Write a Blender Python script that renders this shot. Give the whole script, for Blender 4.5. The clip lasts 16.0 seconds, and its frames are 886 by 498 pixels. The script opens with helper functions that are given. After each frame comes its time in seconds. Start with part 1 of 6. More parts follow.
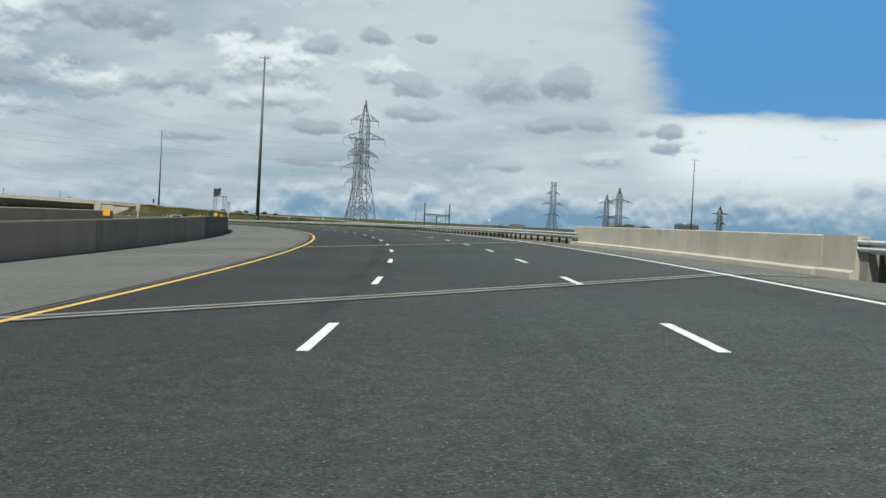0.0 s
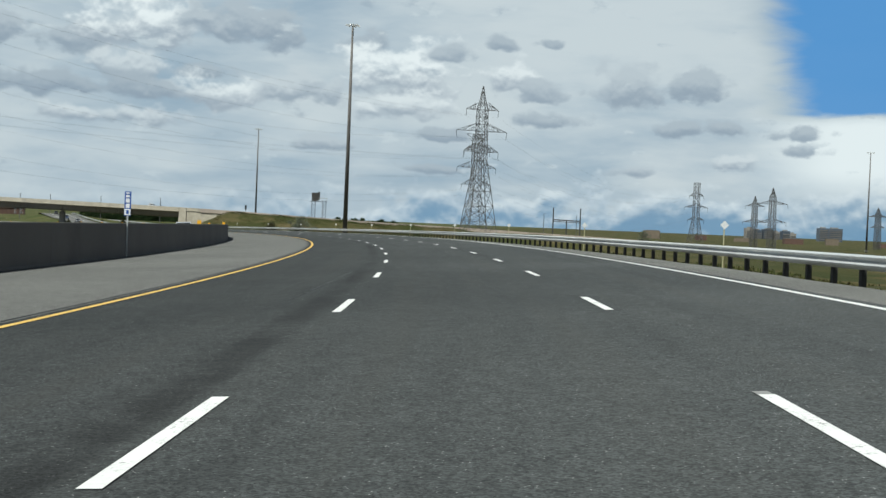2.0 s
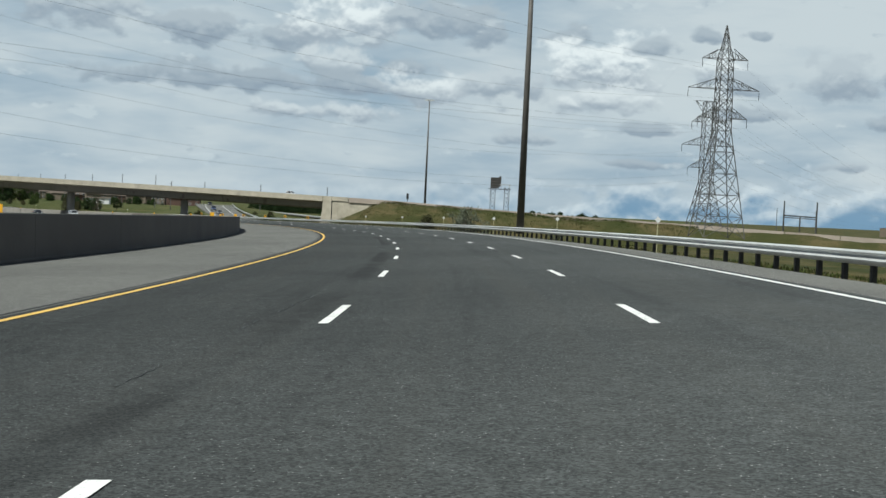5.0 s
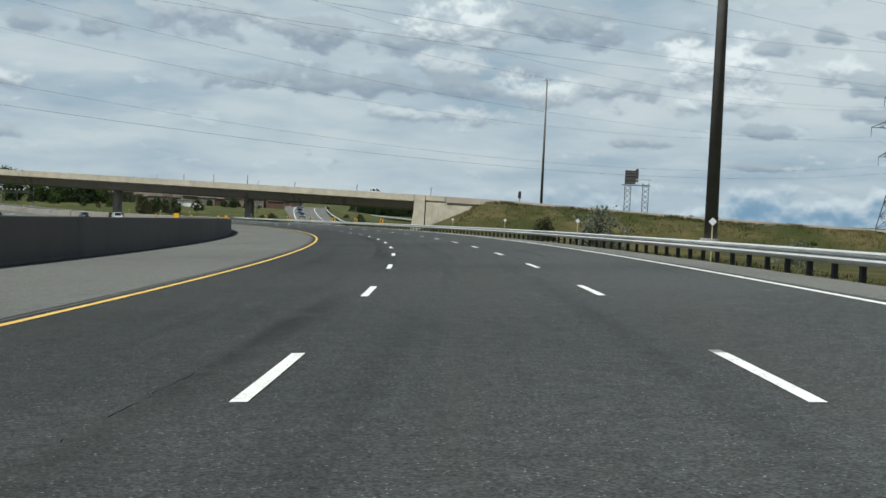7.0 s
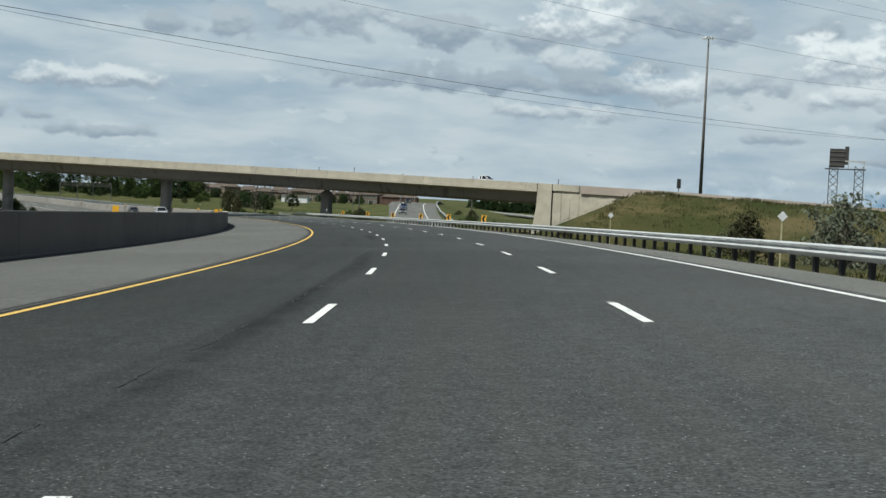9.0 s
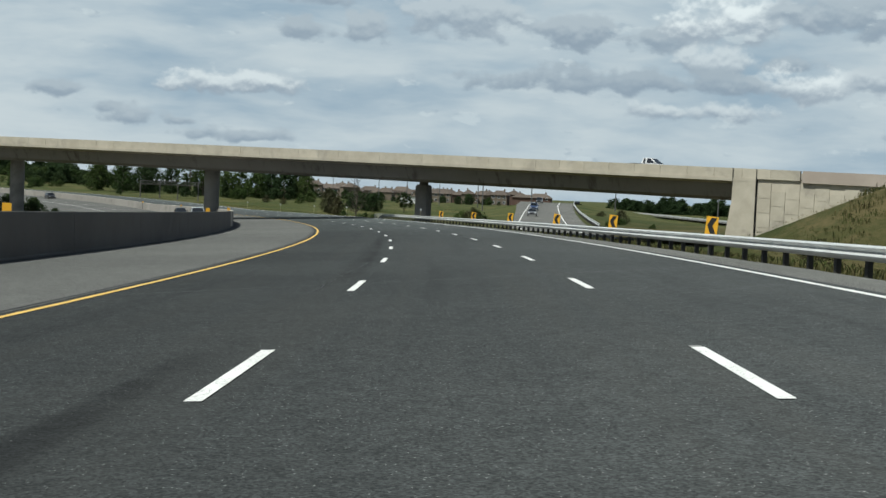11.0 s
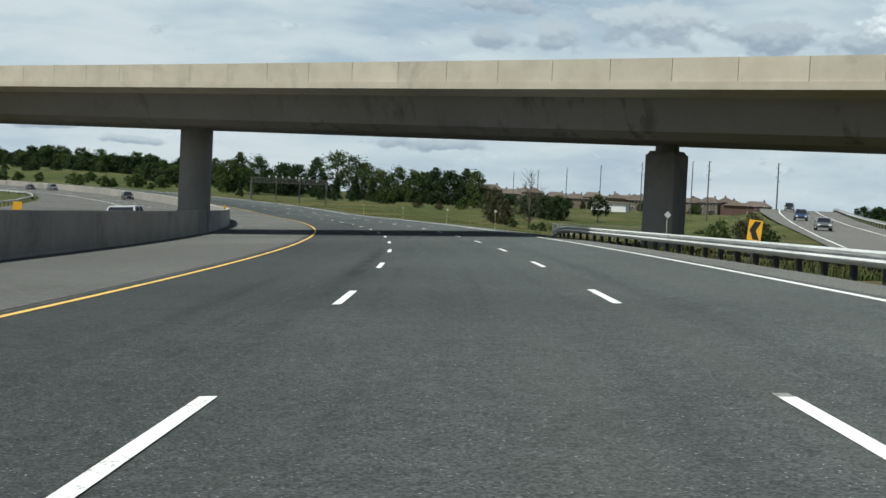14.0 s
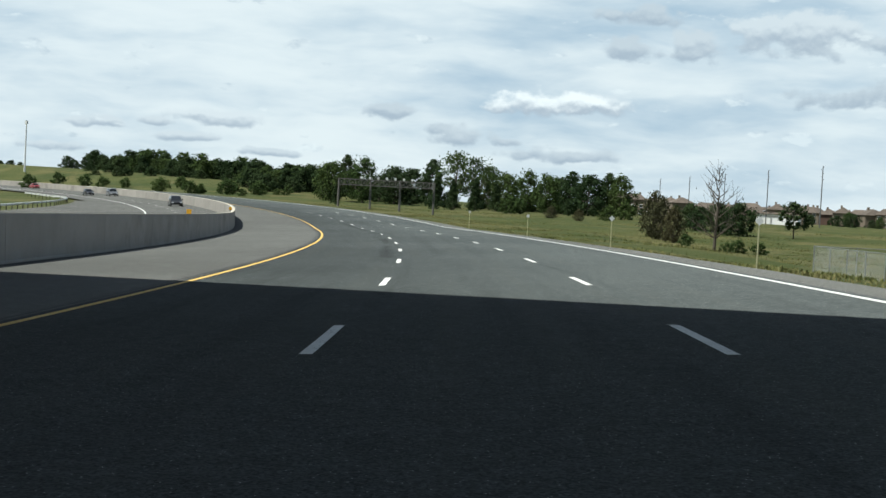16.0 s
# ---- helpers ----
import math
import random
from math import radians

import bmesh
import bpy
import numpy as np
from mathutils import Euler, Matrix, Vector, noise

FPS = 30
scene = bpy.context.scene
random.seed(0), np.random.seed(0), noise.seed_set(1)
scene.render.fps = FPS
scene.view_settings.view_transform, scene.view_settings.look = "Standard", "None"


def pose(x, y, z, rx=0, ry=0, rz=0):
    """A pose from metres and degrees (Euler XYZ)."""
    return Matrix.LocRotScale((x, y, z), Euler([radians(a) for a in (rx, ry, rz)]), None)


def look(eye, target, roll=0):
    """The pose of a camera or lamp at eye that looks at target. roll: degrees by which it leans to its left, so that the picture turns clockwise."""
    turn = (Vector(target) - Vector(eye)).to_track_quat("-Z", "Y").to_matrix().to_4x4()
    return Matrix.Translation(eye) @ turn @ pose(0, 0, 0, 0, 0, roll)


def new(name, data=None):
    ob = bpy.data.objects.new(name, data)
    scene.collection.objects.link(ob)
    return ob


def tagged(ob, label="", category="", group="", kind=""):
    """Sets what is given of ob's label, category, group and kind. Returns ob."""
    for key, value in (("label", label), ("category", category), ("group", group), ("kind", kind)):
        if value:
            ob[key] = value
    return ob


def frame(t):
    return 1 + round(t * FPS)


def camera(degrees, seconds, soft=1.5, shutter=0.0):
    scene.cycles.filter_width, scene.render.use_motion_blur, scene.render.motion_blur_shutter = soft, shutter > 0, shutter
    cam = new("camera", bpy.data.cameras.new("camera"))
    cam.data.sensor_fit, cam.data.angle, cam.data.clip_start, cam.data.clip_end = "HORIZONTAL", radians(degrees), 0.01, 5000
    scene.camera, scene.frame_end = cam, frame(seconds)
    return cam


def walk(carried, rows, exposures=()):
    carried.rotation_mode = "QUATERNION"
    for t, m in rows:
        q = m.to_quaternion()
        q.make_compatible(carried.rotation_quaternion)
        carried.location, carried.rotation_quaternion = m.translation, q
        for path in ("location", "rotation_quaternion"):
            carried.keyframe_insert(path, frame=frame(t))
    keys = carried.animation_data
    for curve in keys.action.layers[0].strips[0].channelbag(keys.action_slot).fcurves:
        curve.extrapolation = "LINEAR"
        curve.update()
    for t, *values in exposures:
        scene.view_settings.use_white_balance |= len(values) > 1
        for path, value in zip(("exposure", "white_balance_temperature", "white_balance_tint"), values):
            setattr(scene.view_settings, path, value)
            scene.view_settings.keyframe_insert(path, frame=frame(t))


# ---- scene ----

# ---------------------------------------------------------------- road line
# The carriageway is one long left-hand bend. s runs along it, u across it (right positive).
STEP = 2.0
S_AXIS = np.arange(-160.0, 1400.0, STEP)
_x = np.clip(S_AXIS, -160, 800) / 200.0
_kappa = 0.0014893 - 0.000033156 * _x + 0.000017555 * _x * _x
_theta = np.concatenate([[0.0], np.cumsum((_kappa[1:] + _kappa[:-1]) / 2 * STEP)])
_zero = int(np.searchsorted(S_AXIS, 0.0))
_theta -= _theta[_zero]
_dx, _dy = -np.sin(_theta), np.cos(_theta)
X_AXIS = np.concatenate([[0.0], np.cumsum((_dx[1:] + _dx[:-1]) / 2 * STEP)])
Y_AXIS = np.concatenate([[0.0], np.cumsum((_dy[1:] + _dy[:-1]) / 2 * STEP)])
X_AXIS -= X_AXIS[_zero]
Y_AXIS -= Y_AXIS[_zero]
_q = np.clip(S_AXIS, -160, 640) / 200.0
Z_AXIS = 2.0 * (0.17698 * _q - 0.59876 * _q ** 2 + 0.00766 * _q ** 3 + 0.01824 * _q ** 4)
Z_AXIS = Z_AXIS + 0.004 * np.clip(S_AXIS - 640, 0, 300)


def heading(s):
    return np.interp(s, S_AXIS, _theta)


def bank(s):
    return 0.05025 + 0.0018 * np.clip(s, 0, 600) / 200.0


def road_z(s, u):
    """Height of the pavement: banked lanes, outer shoulder falling away."""
    u = np.asarray(u, float)
    z = np.interp(s, S_AXIS, Z_AXIS) + bank(s) * np.minimum(u, 5.7)
    return z - 0.02 * np.maximum(u - 5.7, 0.0)


def on_road(s, u, dz=0.0):
    """World point at s along the bend and u across it, dz above the pavement."""
    a = heading(s)
    x = np.interp(s, S_AXIS, X_AXIS) + u * np.cos(a)
    y = np.interp(s, S_AXIS, Y_AXIS) + u * np.sin(a)
    return Vector((float(x), float(y), float(road_z(s, u)) + dz))


# ---------------------------------------------------------------- camera
cam = camera(37.93, 16.0, soft=1.5)
# seconds, s, u, height, turn, tilt, lean
DRIVE = (
    (0.0, 0.00, -0.47, 1.153, 1.446, -1.243, 2.888),
    (0.5, 16.40, -0.42, 1.176, 2.795, -1.231, 2.640),
    (1.0, 32.83, -0.36, 1.184, 4.189, -1.309, 2.799),
    (1.5, 49.28, -0.30, 1.176, 5.713, -1.234, 2.523),
    (2.0, 65.75, -0.19, 1.155, 7.150, -1.207, 2.352),
    (2.5, 82.25, -0.08, 1.117, 8.561, -1.521, 2.509),
    (3.0, 98.76, -0.05, 1.061, 10.075, -1.498, 2.418),
    (3.5, 115.29, -0.01, 0.989, 11.758, -1.691, 2.257),
    (4.0, 131.82, -0.08, 0.897, 13.323, -1.604, 2.532),
    (4.5, 148.36, -0.14, 0.790, 14.721, -1.760, 2.711),
    (5.0, 164.91, -0.19, 0.670, 16.017, -1.817, 2.710),
    (5.5, 181.47, -0.24, 0.536, 17.312, -1.874, 2.708),
    (6.0, 198.02, -0.29, 0.388, 18.608, -1.931, 2.707),
    (6.5, 214.57, -0.34, 0.227, 19.869, -1.910, 2.764),
    (7.0, 231.13, -0.40, 0.054, 21.165, -1.873, 2.668),
    (7.5, 247.68, -0.33, -0.124, 22.470, -1.941, 2.913),
    (8.0, 264.22, -0.26, -0.313, 23.810, -1.940, 2.637),
    (8.5, 280.76, -0.22, -0.514, 25.331, -2.084, 2.708),
    (9.0, 297.30, -0.18, -0.724, 26.720, -2.254, 2.671),
    (9.5, 313.82, -0.16, -0.945, 28.207, -2.175, 2.409),
    (10.0, 330.34, -0.14, -1.173, 29.685, -2.257, 2.400),
    (10.5, 346.86, -0.12, -1.408, 31.164, -2.339, 2.392),
    (11.0, 363.36, -0.10, -1.650, 32.645, -2.420, 2.384),
    (11.5, 379.86, -0.08, -1.896, 33.948, -2.350, 2.526),
    (12.0, 396.36, -0.12, -2.150, 35.339, -2.152, 2.660),
    (12.5, 412.84, -0.16, -2.407, 36.756, -2.361, 2.924),
    (13.0, 429.32, -0.19, -2.666, 38.206, -2.138, 2.687),
    (13.5, 445.80, -0.21, -2.926, 39.391, -2.294, 2.797),
    (14.0, 462.27, -0.18, -3.183, 41.012, -2.389, 2.768),
    (14.5, 478.74, -0.14, -3.438, 42.534, -2.362, 2.657),
    (15.0, 495.21, -0.21, -3.697, 44.111, -2.220, 2.585),
    (15.5, 511.68, -0.28, -3.953, 45.610, -2.290, 2.570),
    (16.0, 528.16, -0.42, -4.207, 46.924, -2.136, 2.958),
)


def drive_pose(s, u, z, turn, tilt, lean):
    a = float(heading(s))
    x = float(np.interp(s, S_AXIS, X_AXIS)) + u * math.cos(a)
    y = float(np.interp(s, S_AXIS, Y_AXIS)) + u * math.sin(a)
    t, p = radians(turn), radians(tilt)
    way = Vector((-math.sin(t) * math.cos(p), math.cos(t) * math.cos(p), math.sin(p)))
    eye = Vector((x, y, z))
    return look(eye, eye + way * 10, lean)


# the camera opens up a little as the dark bridge fills the view
walk(cam, [(r[0], drive_pose(*r[1:])) for r in DRIVE],
     exposures=((0.0, 0.07, 6140, 1), (12.0, 0.05, 6140, 1), (13.5, 0.08, 6140, 1), (14.5, 0.40, 6200, 1), (16.0, 0.52, 6200, 1)))

# ---------------------------------------------------------------- light
SUN_AZ, SUN_EL = 155.0, 59.0  # degrees, azimuth counter-clockwise from +y
sun_dir = Vector((-math.sin(radians(SUN_AZ)) * math.cos(radians(SUN_EL)),
                  math.cos(radians(SUN_AZ)) * math.cos(radians(SUN_EL)),
                  math.sin(radians(SUN_EL))))
sun_data = bpy.data.lights.new("sun", "SUN")
sun_data.energy, sun_data.angle, sun_data.color = 5.0, radians(0.55), (1.0, 0.95, 0.87)
sun_lamp = new("sun", sun_data)
sun_lamp.matrix_world = look((0, 0, 200), Vector((0, 0, 200)) - sun_dir)


class Tree:
    """A short way to write node trees."""

    def __init__(self, tree):
        self.t = tree
        self.n = tree.nodes
        self.n.clear()

    def add(self, kind, **settings):
        nd = self.n.new(kind)
        for k, v in settings.items():
            if k == "ins":
                for key, val in v.items():
                    if isinstance(val, bpy.types.NodeSocket):
                        self.t.links.new(val, nd.inputs[key])
                    else:
                        nd.inputs[key].default_value = val
            elif k == "op":
                nd.operation = v
            elif k == "blend":
                nd.blend_type = v
            elif k == "dtype":
                nd.data_type = v
            elif k == "sky":
                nd.sky_type = v
            elif k == "clamp":
                nd.use_clamp = v
        return nd

    def math(self, op, a, b=0.0, c=0.0, clamp=False):
        nd = self.add("ShaderNodeMath", op=op, clamp=clamp)
        for i, v in enumerate((a, b, c)):
            if isinstance(v, bpy.types.NodeSocket):
                self.t.links.new(v, nd.inputs[i])
            else:
                nd.inputs[i].default_value = v
        return nd.outputs[0]

    def mix(self, fac, a, b, blend="MIX"):
        nd = self.add("ShaderNodeMix", dtype="RGBA", blend=blend)
        for key, v in ((0, fac), (6, a), (7, b)):
            if isinstance(v, bpy.types.NodeSocket):
                self.t.links.new(v, nd.inputs[key])
            else:
                nd.inputs[key].default_value = v if key == 0 else (*v[:3], 1.0)
        return nd.outputs[2]

    def ramp(self, fac, lo, hi, smooth=True):
        nd = self.n.new("ShaderNodeMapRange")
        nd.interpolation_type = "SMOOTHSTEP" if smooth else "LINEAR"
        self.t.links.new(fac, nd.inputs[0])
        nd.inputs[1].default_value, nd.inputs[2].default_value = lo, hi
        return nd.outputs[0]

    def noise(self, vec, scale, detail=4.0, rough=0.55, dist=0.0):
        nd = self.add("ShaderNodeTexNoise", ins={"Scale": scale, "Detail": detail, "Roughness": rough, "Distortion": dist})
        if vec is not None:
            self.t.links.new(vec, nd.inputs["Vector"])
        return nd.outputs["Fac"]


# sky: clear air, a high pale veil with a gap, flat grey banks and small heaped clouds
world = bpy.data.worlds.new("sky")
scene.world = world
world.use_nodes = True
W = Tree(world.node_tree)
coord = W.add("ShaderNodeTexCoord").outputs["Generated"]
sep = W.add("ShaderNodeSeparateXYZ", ins={0: coord})
dx_, dy_, dz_ = sep.outputs
az = W.math("ARCTAN2", W.math("MULTIPLY", dx_, -1.0), dy_)      # radians to the left of +y
hor = W.math("SQRT", W.math("ADD", W.math("MULTIPLY", dx_, dx_), W.math("MULTIPLY", dy_, dy_)))
el = W.math("ARCTAN2", dz_, hor)
nish = W.add("ShaderNodeTexSky", sky="NISHITA")
nish.sun_disc = False
nish.sun_elevation, nish.sun_rotation = radians(SUN_EL), radians(-SUN_AZ)
nish.air_density, nish.dust_density = 1.0, 0.4
clear = W.mix(1.0, nish.outputs[0], (0.092, 0.074, 0.060), "MULTIPLY")


# degrees are easier to think in
azd, eld = W.math("MULTIPLY", az, 57.2958), W.math("MULTIPLY", el, 57.2958)


def sky_vec(kx, ky, ox=0.0, oy=0.0):
    return W.add("ShaderNodeCombineXYZ", ins={0: W.math("MULTIPLY_ADD", azd, kx, ox), 1: W.math("MULTIPLY_ADD", eld, ky, oy), 2: 0.0}).outputs[0]


def inverse(v):
    return W.math("SUBTRACT", 1.0, v)


# high veil near the horizon, thinning to clear air overhead
warp_a = W.math("MULTIPLY_ADD", W.noise(sky_vec(0.16, 0.30, 9.0, 5.0), 1.0, 3.0, 0.5), 1.0, -0.5)
warp_b = W.math("MULTIPLY_ADD", W.noise(sky_vec(0.20, 0.36, 1.0, 2.0), 1.0, 3.0, 0.5), 1.0, -0.5)
wa, we = W.math("ADD", azd, warp_a), W.math("ADD", eld, warp_b)


def air_vec(kx, ky, ox=0.0, oy=0.0):
    return W.add("ShaderNodeCombineXYZ", ins={0: W.math("MULTIPLY_ADD", wa, kx, ox), 1: W.math("MULTIPLY_ADD", we, ky, oy), 2: 0.0}).outputs[0]


ahead = W.math("MULTIPLY", W.ramp(azd, -60.0, -25.0), W.ramp(azd, 115.0, 80.0))  # the cloud is broken elsewhere
thin = W.math("MULTIPLY", W.ramp(eld, 21.0, 10.5), W.math("MULTIPLY_ADD", ahead, 0.62, 0.38))
veil_n = W.noise(air_vec(0.075, 0.26, 1.3, 0.2), 1.0, 5.0, 0.52)
veil_f = W.noise(air_vec(0.22, 1.0, 4.0, 1.0), 1.0, 5.0, 0.55)
veil_mix = W.math("MULTIPLY_ADD", veil_n, 0.70, W.math("MULTIPLY", veil_f, 0.30))
# brightest round the first heading and far to the left, bluer between
bright = W.math("ADD", W.math("MULTIPLY", W.math("MULTIPLY", W.ramp(azd, 14.0, 4.0), W.ramp(eld, 2.0, 6.0)), 0.11), W.math("MULTIPLY", W.ramp(azd, 36.0, 54.0), 0.045))
veil_tone = W.mix(W.ramp(W.math("ADD", veil_mix, bright), 0.30, 0.66), (0.30, 0.385, 0.48), (0.585, 0.615, 0.645))
# the gap of clear sky to the right of the first heading
edge_n = W.math("MULTIPLY_ADD", veil_f, 3.0, -1.5)
gap = W.math("MULTIPLY", W.ramp(W.math("MULTIPLY_ADD", azd, -1.0, W.math("MULTIPLY_ADD", eld, 0.25, edge_n)), 7.6, 10.4), W.ramp(W.math("MULTIPLY_ADD", veil_f, 1.0, eld), 5.3, 5.8))
sky_col = W.mix(W.math("MULTIPLY", thin, W.math("MULTIPLY_ADD", gap, -0.94, 0.98)), W.mix(W.math("MULTIPLY", W.math("MULTIPLY", gap, 0.9), W.math("MULTIPLY", W.ramp(azd, -48.0, -26.0), W.ramp(eld, 22.0, 12.0))), clear, (0.070, 0.265, 0.60)), veil_tone)
# bright rim of the deck under the gap
under = W.math("MULTIPLY", W.math("MULTIPLY", W.ramp(W.math("MULTIPLY", azd, -1.0), 5.0, 10.0), W.math("MULTIPLY_ADD", ahead, 0.7, 0.3)), inverse(W.ramp(W.math("MULTIPLY_ADD", veil_f, 1.0, eld), 5.1, 5.8)))
sky_col = W.mix(W.math("MULTIPLY", under, W.ramp(eld, 1.0, 3.0)), sky_col, (0.78, 0.80, 0.81))
def billow(dy):
    """Cauliflower lumps, sampled dy degrees higher up."""
    v = W.add("ShaderNodeCombineXYZ", ins={0: W.math("MULTIPLY_ADD", warp_b, 0.5, azd), 1: W.math("MULTIPLY_ADD", eld, 1.35, dy * 1.35), 2: 0.0}).outputs[0]
    big = W.noise(v, 0.42, 5.0, 0.52)
    vor = W.add("ShaderNodeTexVoronoi", ins={"Vector": v, "Scale": 0.75, "Detail": 2.0, "Roughness": 0.5, "Lacunarity": 2.2})
    return W.math("MULTIPLY_ADD", big, 1.7, W.math("MULTIPLY_ADD", vor.outputs["Distance"], -0.38, -0.66))


lump, lump_up = billow(0.0), billow(0.30)
relief = W.math("SUBTRACT", lump, lump_up)


def curls(dy):
    """Small ragged curls of vapour, sampled dy degrees higher up."""
    return W.noise(sky_vec(1.0, 1.4, 11.0, 4.0 + 1.4 * dy), 0.80, 4.5, 0.50, 0.0)


curl = curls(0.0)
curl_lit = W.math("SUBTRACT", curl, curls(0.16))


# far blue-grey bank along the horizon, heaped and lit on its tops
low_n = W.noise(sky_vec(0.20, 0.45, 7.0, 3.0), 1.0, 3.0, 0.5)
depth = W.math("SUBTRACT", W.math("MULTIPLY_ADD", low_n, 3.0, W.math("MULTIPLY_ADD", W.ramp(azd, 12.0, -2.0), 1.2, -0.25)), W.math("MULTIPLY_ADD", lump, -1.9, eld))
side = W.math("MULTIPLY", W.math("MULTIPLY_ADD", W.ramp(azd, 22.0, 8.0), 0.70, W.math("MULTIPLY", W.ramp(azd, 44.0, 20.0), 0.30)), W.ramp(azd, -60.0, -30.0))
low = W.math("MULTIPLY", W.ramp(depth, 0.0, 0.75), side)
lit = W.ramp(W.math("MULTIPLY_ADD", relief, 1.6, W.math("MULTIPLY", depth, -0.42)), -0.95, 0.28)
low_base = W.mix(W.ramp(eld, 0.0, 2.6), (0.15, 0.275, 0.42), (0.29, 0.375, 0.475))
sky_col = W.mix(W.math("MULTIPLY", low, 0.85), sky_col, W.mix(lit, low_base, (0.68, 0.71, 0.74)))


def cloud(a, e, w, h, white, amount=0.90):
    """One heaped cloud at azimuth a and elevation e (degrees), lit from above."""
    global sky_col
    x = W.math("MULTIPLY", W.math("SUBTRACT", azd, a), 0.70 / w)
    y = W.math("MULTIPLY", W.math("SUBTRACT", eld, e), 0.56 / h)
    below = W.math("MULTIPLY", W.math("MINIMUM", y, 0.0), 1.0)
    d = W.math("SQRT", W.math("ADD", W.math("MULTIPLY", x, x), W.math("ADD", W.math("MULTIPLY", y, y), W.math("MULTIPLY", below, below))))
    d = W.math("MULTIPLY_ADD", curl, -2.3, W.math("MULTIPLY_ADD", lump, -0.95, W.math("ADD", d, 1.10)))
    m = W.ramp(d, 1.28, 0.66)
    light = W.ramp(W.math("MULTIPLY_ADD", curl_lit, 2.2, W.math("MULTIPLY_ADD", relief, 0.8, W.math("MULTIPLY_ADD", lump, 0.3, y))), -0.62, 0.55)
    top = (0.52 + 0.31 * white, 0.555 + 0.285 * white, 0.59 + 0.255 * white)
    base = (0.285 + 0.07 * white, 0.335 + 0.06 * white, 0.405 + 0.05 * white)
    sky_col = W.mix(W.math("MULTIPLY", m, amount), sky_col, W.mix(W.math("MULTIPLY", light, 0.45 + 0.55 * white), base, top))


NORTH_CLOUDS = ((26.7, 7.2, 1.28, 0.5, 0.25), (23.5, 7, 0.96, 0.45, 0.1), (20.3, 7.8, 2.25, 0.76, 1), (16.5, 8.2, 1.93, 0.68, 0.15), (14.9, 8, 0.96, 0.72, 0.12), (21.1, 6.1, 1.28, 0.45, 0.6), (17.7, 6, 1.07, 0.27, 0.1), (17.3, 5.2, 1.71, 0.5, 0.9), (23.6, 4, 0.96, 0.27, 0.6), (20.3, 4, 1.5, 0.32, 0.6), (13.5, 5.5, 1.5, 0.63, 0.45), (10.7, 7.7, 0.86, 0.36, 0.1), (9.3, 6.3, 2.03, 0.86, 1))
MIDDLE_CLOUDS = ((9.2, 4.9, 1.5, 0.4, 0.8), (7, 7.3, 0.86, 0.27, 0.1), (4.6, 6.3, 0.86, 0.54, 0.85), (3, 5.8, 1.07, 0.32, 0.2), (2.9, 4.6, 1.18, 0.25, 0.1), (7.4, 3.8, 0.96, 0.22, 0.05), (4.9, 7.9, 0.47, 0.25, 0.05), (2.8, 8, 0.47, 0.16, 0.05), (-0.8, 6.1, 1.07, 0.76, 0.3), (-3.6, 6.3, 1.07, 0.45, 0.15), (-3, 4.4, 0.9, 0.25, 0.1), (-5.1, 4.5, 0.86, 0.25, 0.1), (-8.1, 4.3, 0.86, 0.25, 0.08))
WEST_CLOUDS = ((-8.4, 3.6, 0.68, 0.22, 0.08), (7.8, 2.3, 1.18, 0.16, 0.05), (-1.1, 2.5, 0.75, 0.18, 0.3), (-5.4, 3, 0.75, 0.25, 0.6), (12.6, 3.2, 0.96, 0.22, 0.3), (39.1, 6.9, 0.96, 0.32, 0.1), (36.1, 7.1, 0.75, 0.45, 0.2), (31.5, 7.7, 2.25, 0.65, 0.35), (26.9, 7.3, 1.28, 0.49, 0.15), (42, 4.4, 2.03, 0.36, 0.4), (24.8, 5.2, 4.92, 0.4, 0), (43.1, 2.2, 0.96, 0.22, 0.1), (40.8, 2.2, 0.96, 0.18, 0.1))
FAR_WEST_CLOUDS = ((49.8, 3.8, 0.75, 0.25, 0.1), (47.5, 3.1, 0.43, 0.16, 0.05), (46.4, 2.8, 0.9, 0.31, 0.1), (44.2, 2.7, 0.64, 0.16, 0.1), (42.6, 4.4, 1.82, 0.34, 0.75), (38.9, 8.4, 1.28, 0.27, 0.1), (62.4, 2.6, 0.96, 0.18, 0.3), (59.8, 2.8, 0.64, 0.14, 0.3), (56.9, 3.1, 1.5, 0.22, 0.4), (58.3, 2.2, 0.86, 0.14, 0.3), (64.2, 1.5, 1.28, 0.14, 0.3), (54.7, 1.7, 0.86, 0.13, 0.2))
for c in NORTH_CLOUDS + MIDDLE_CLOUDS + WEST_CLOUDS + FAR_WEST_CLOUDS:
    cloud(*c)
# smaller broken cloud all round
small_n = W.noise(sky_vec(0.42, 1.05, 3.1, 2.7), 1.0, 5.0, 0.55)
small = W.math("MULTIPLY", W.ramp(small_n, 0.60, 0.68), W.math("MULTIPLY", W.ramp(eld, 0.6, 2.0), W.ramp(eld, 15.0, 9.0)))
small_tone = W.mix(W.ramp(W.math("MULTIPLY_ADD", relief, 0.6, small_n), 0.48, 0.72), (0.33, 0.385, 0.455), (0.60, 0.635, 0.665))
sky_col = W.mix(W.math("MULTIPLY", small, W.math("MULTIPLY_ADD", gap, -0.55, 0.55)), sky_col, small_tone)
bg = W.add("ShaderNodeBackground", ins={"Color": sky_col, "Strength": 1.0})
W.add("ShaderNodeOutputWorld", ins={"Surface": bg.outputs[0]})


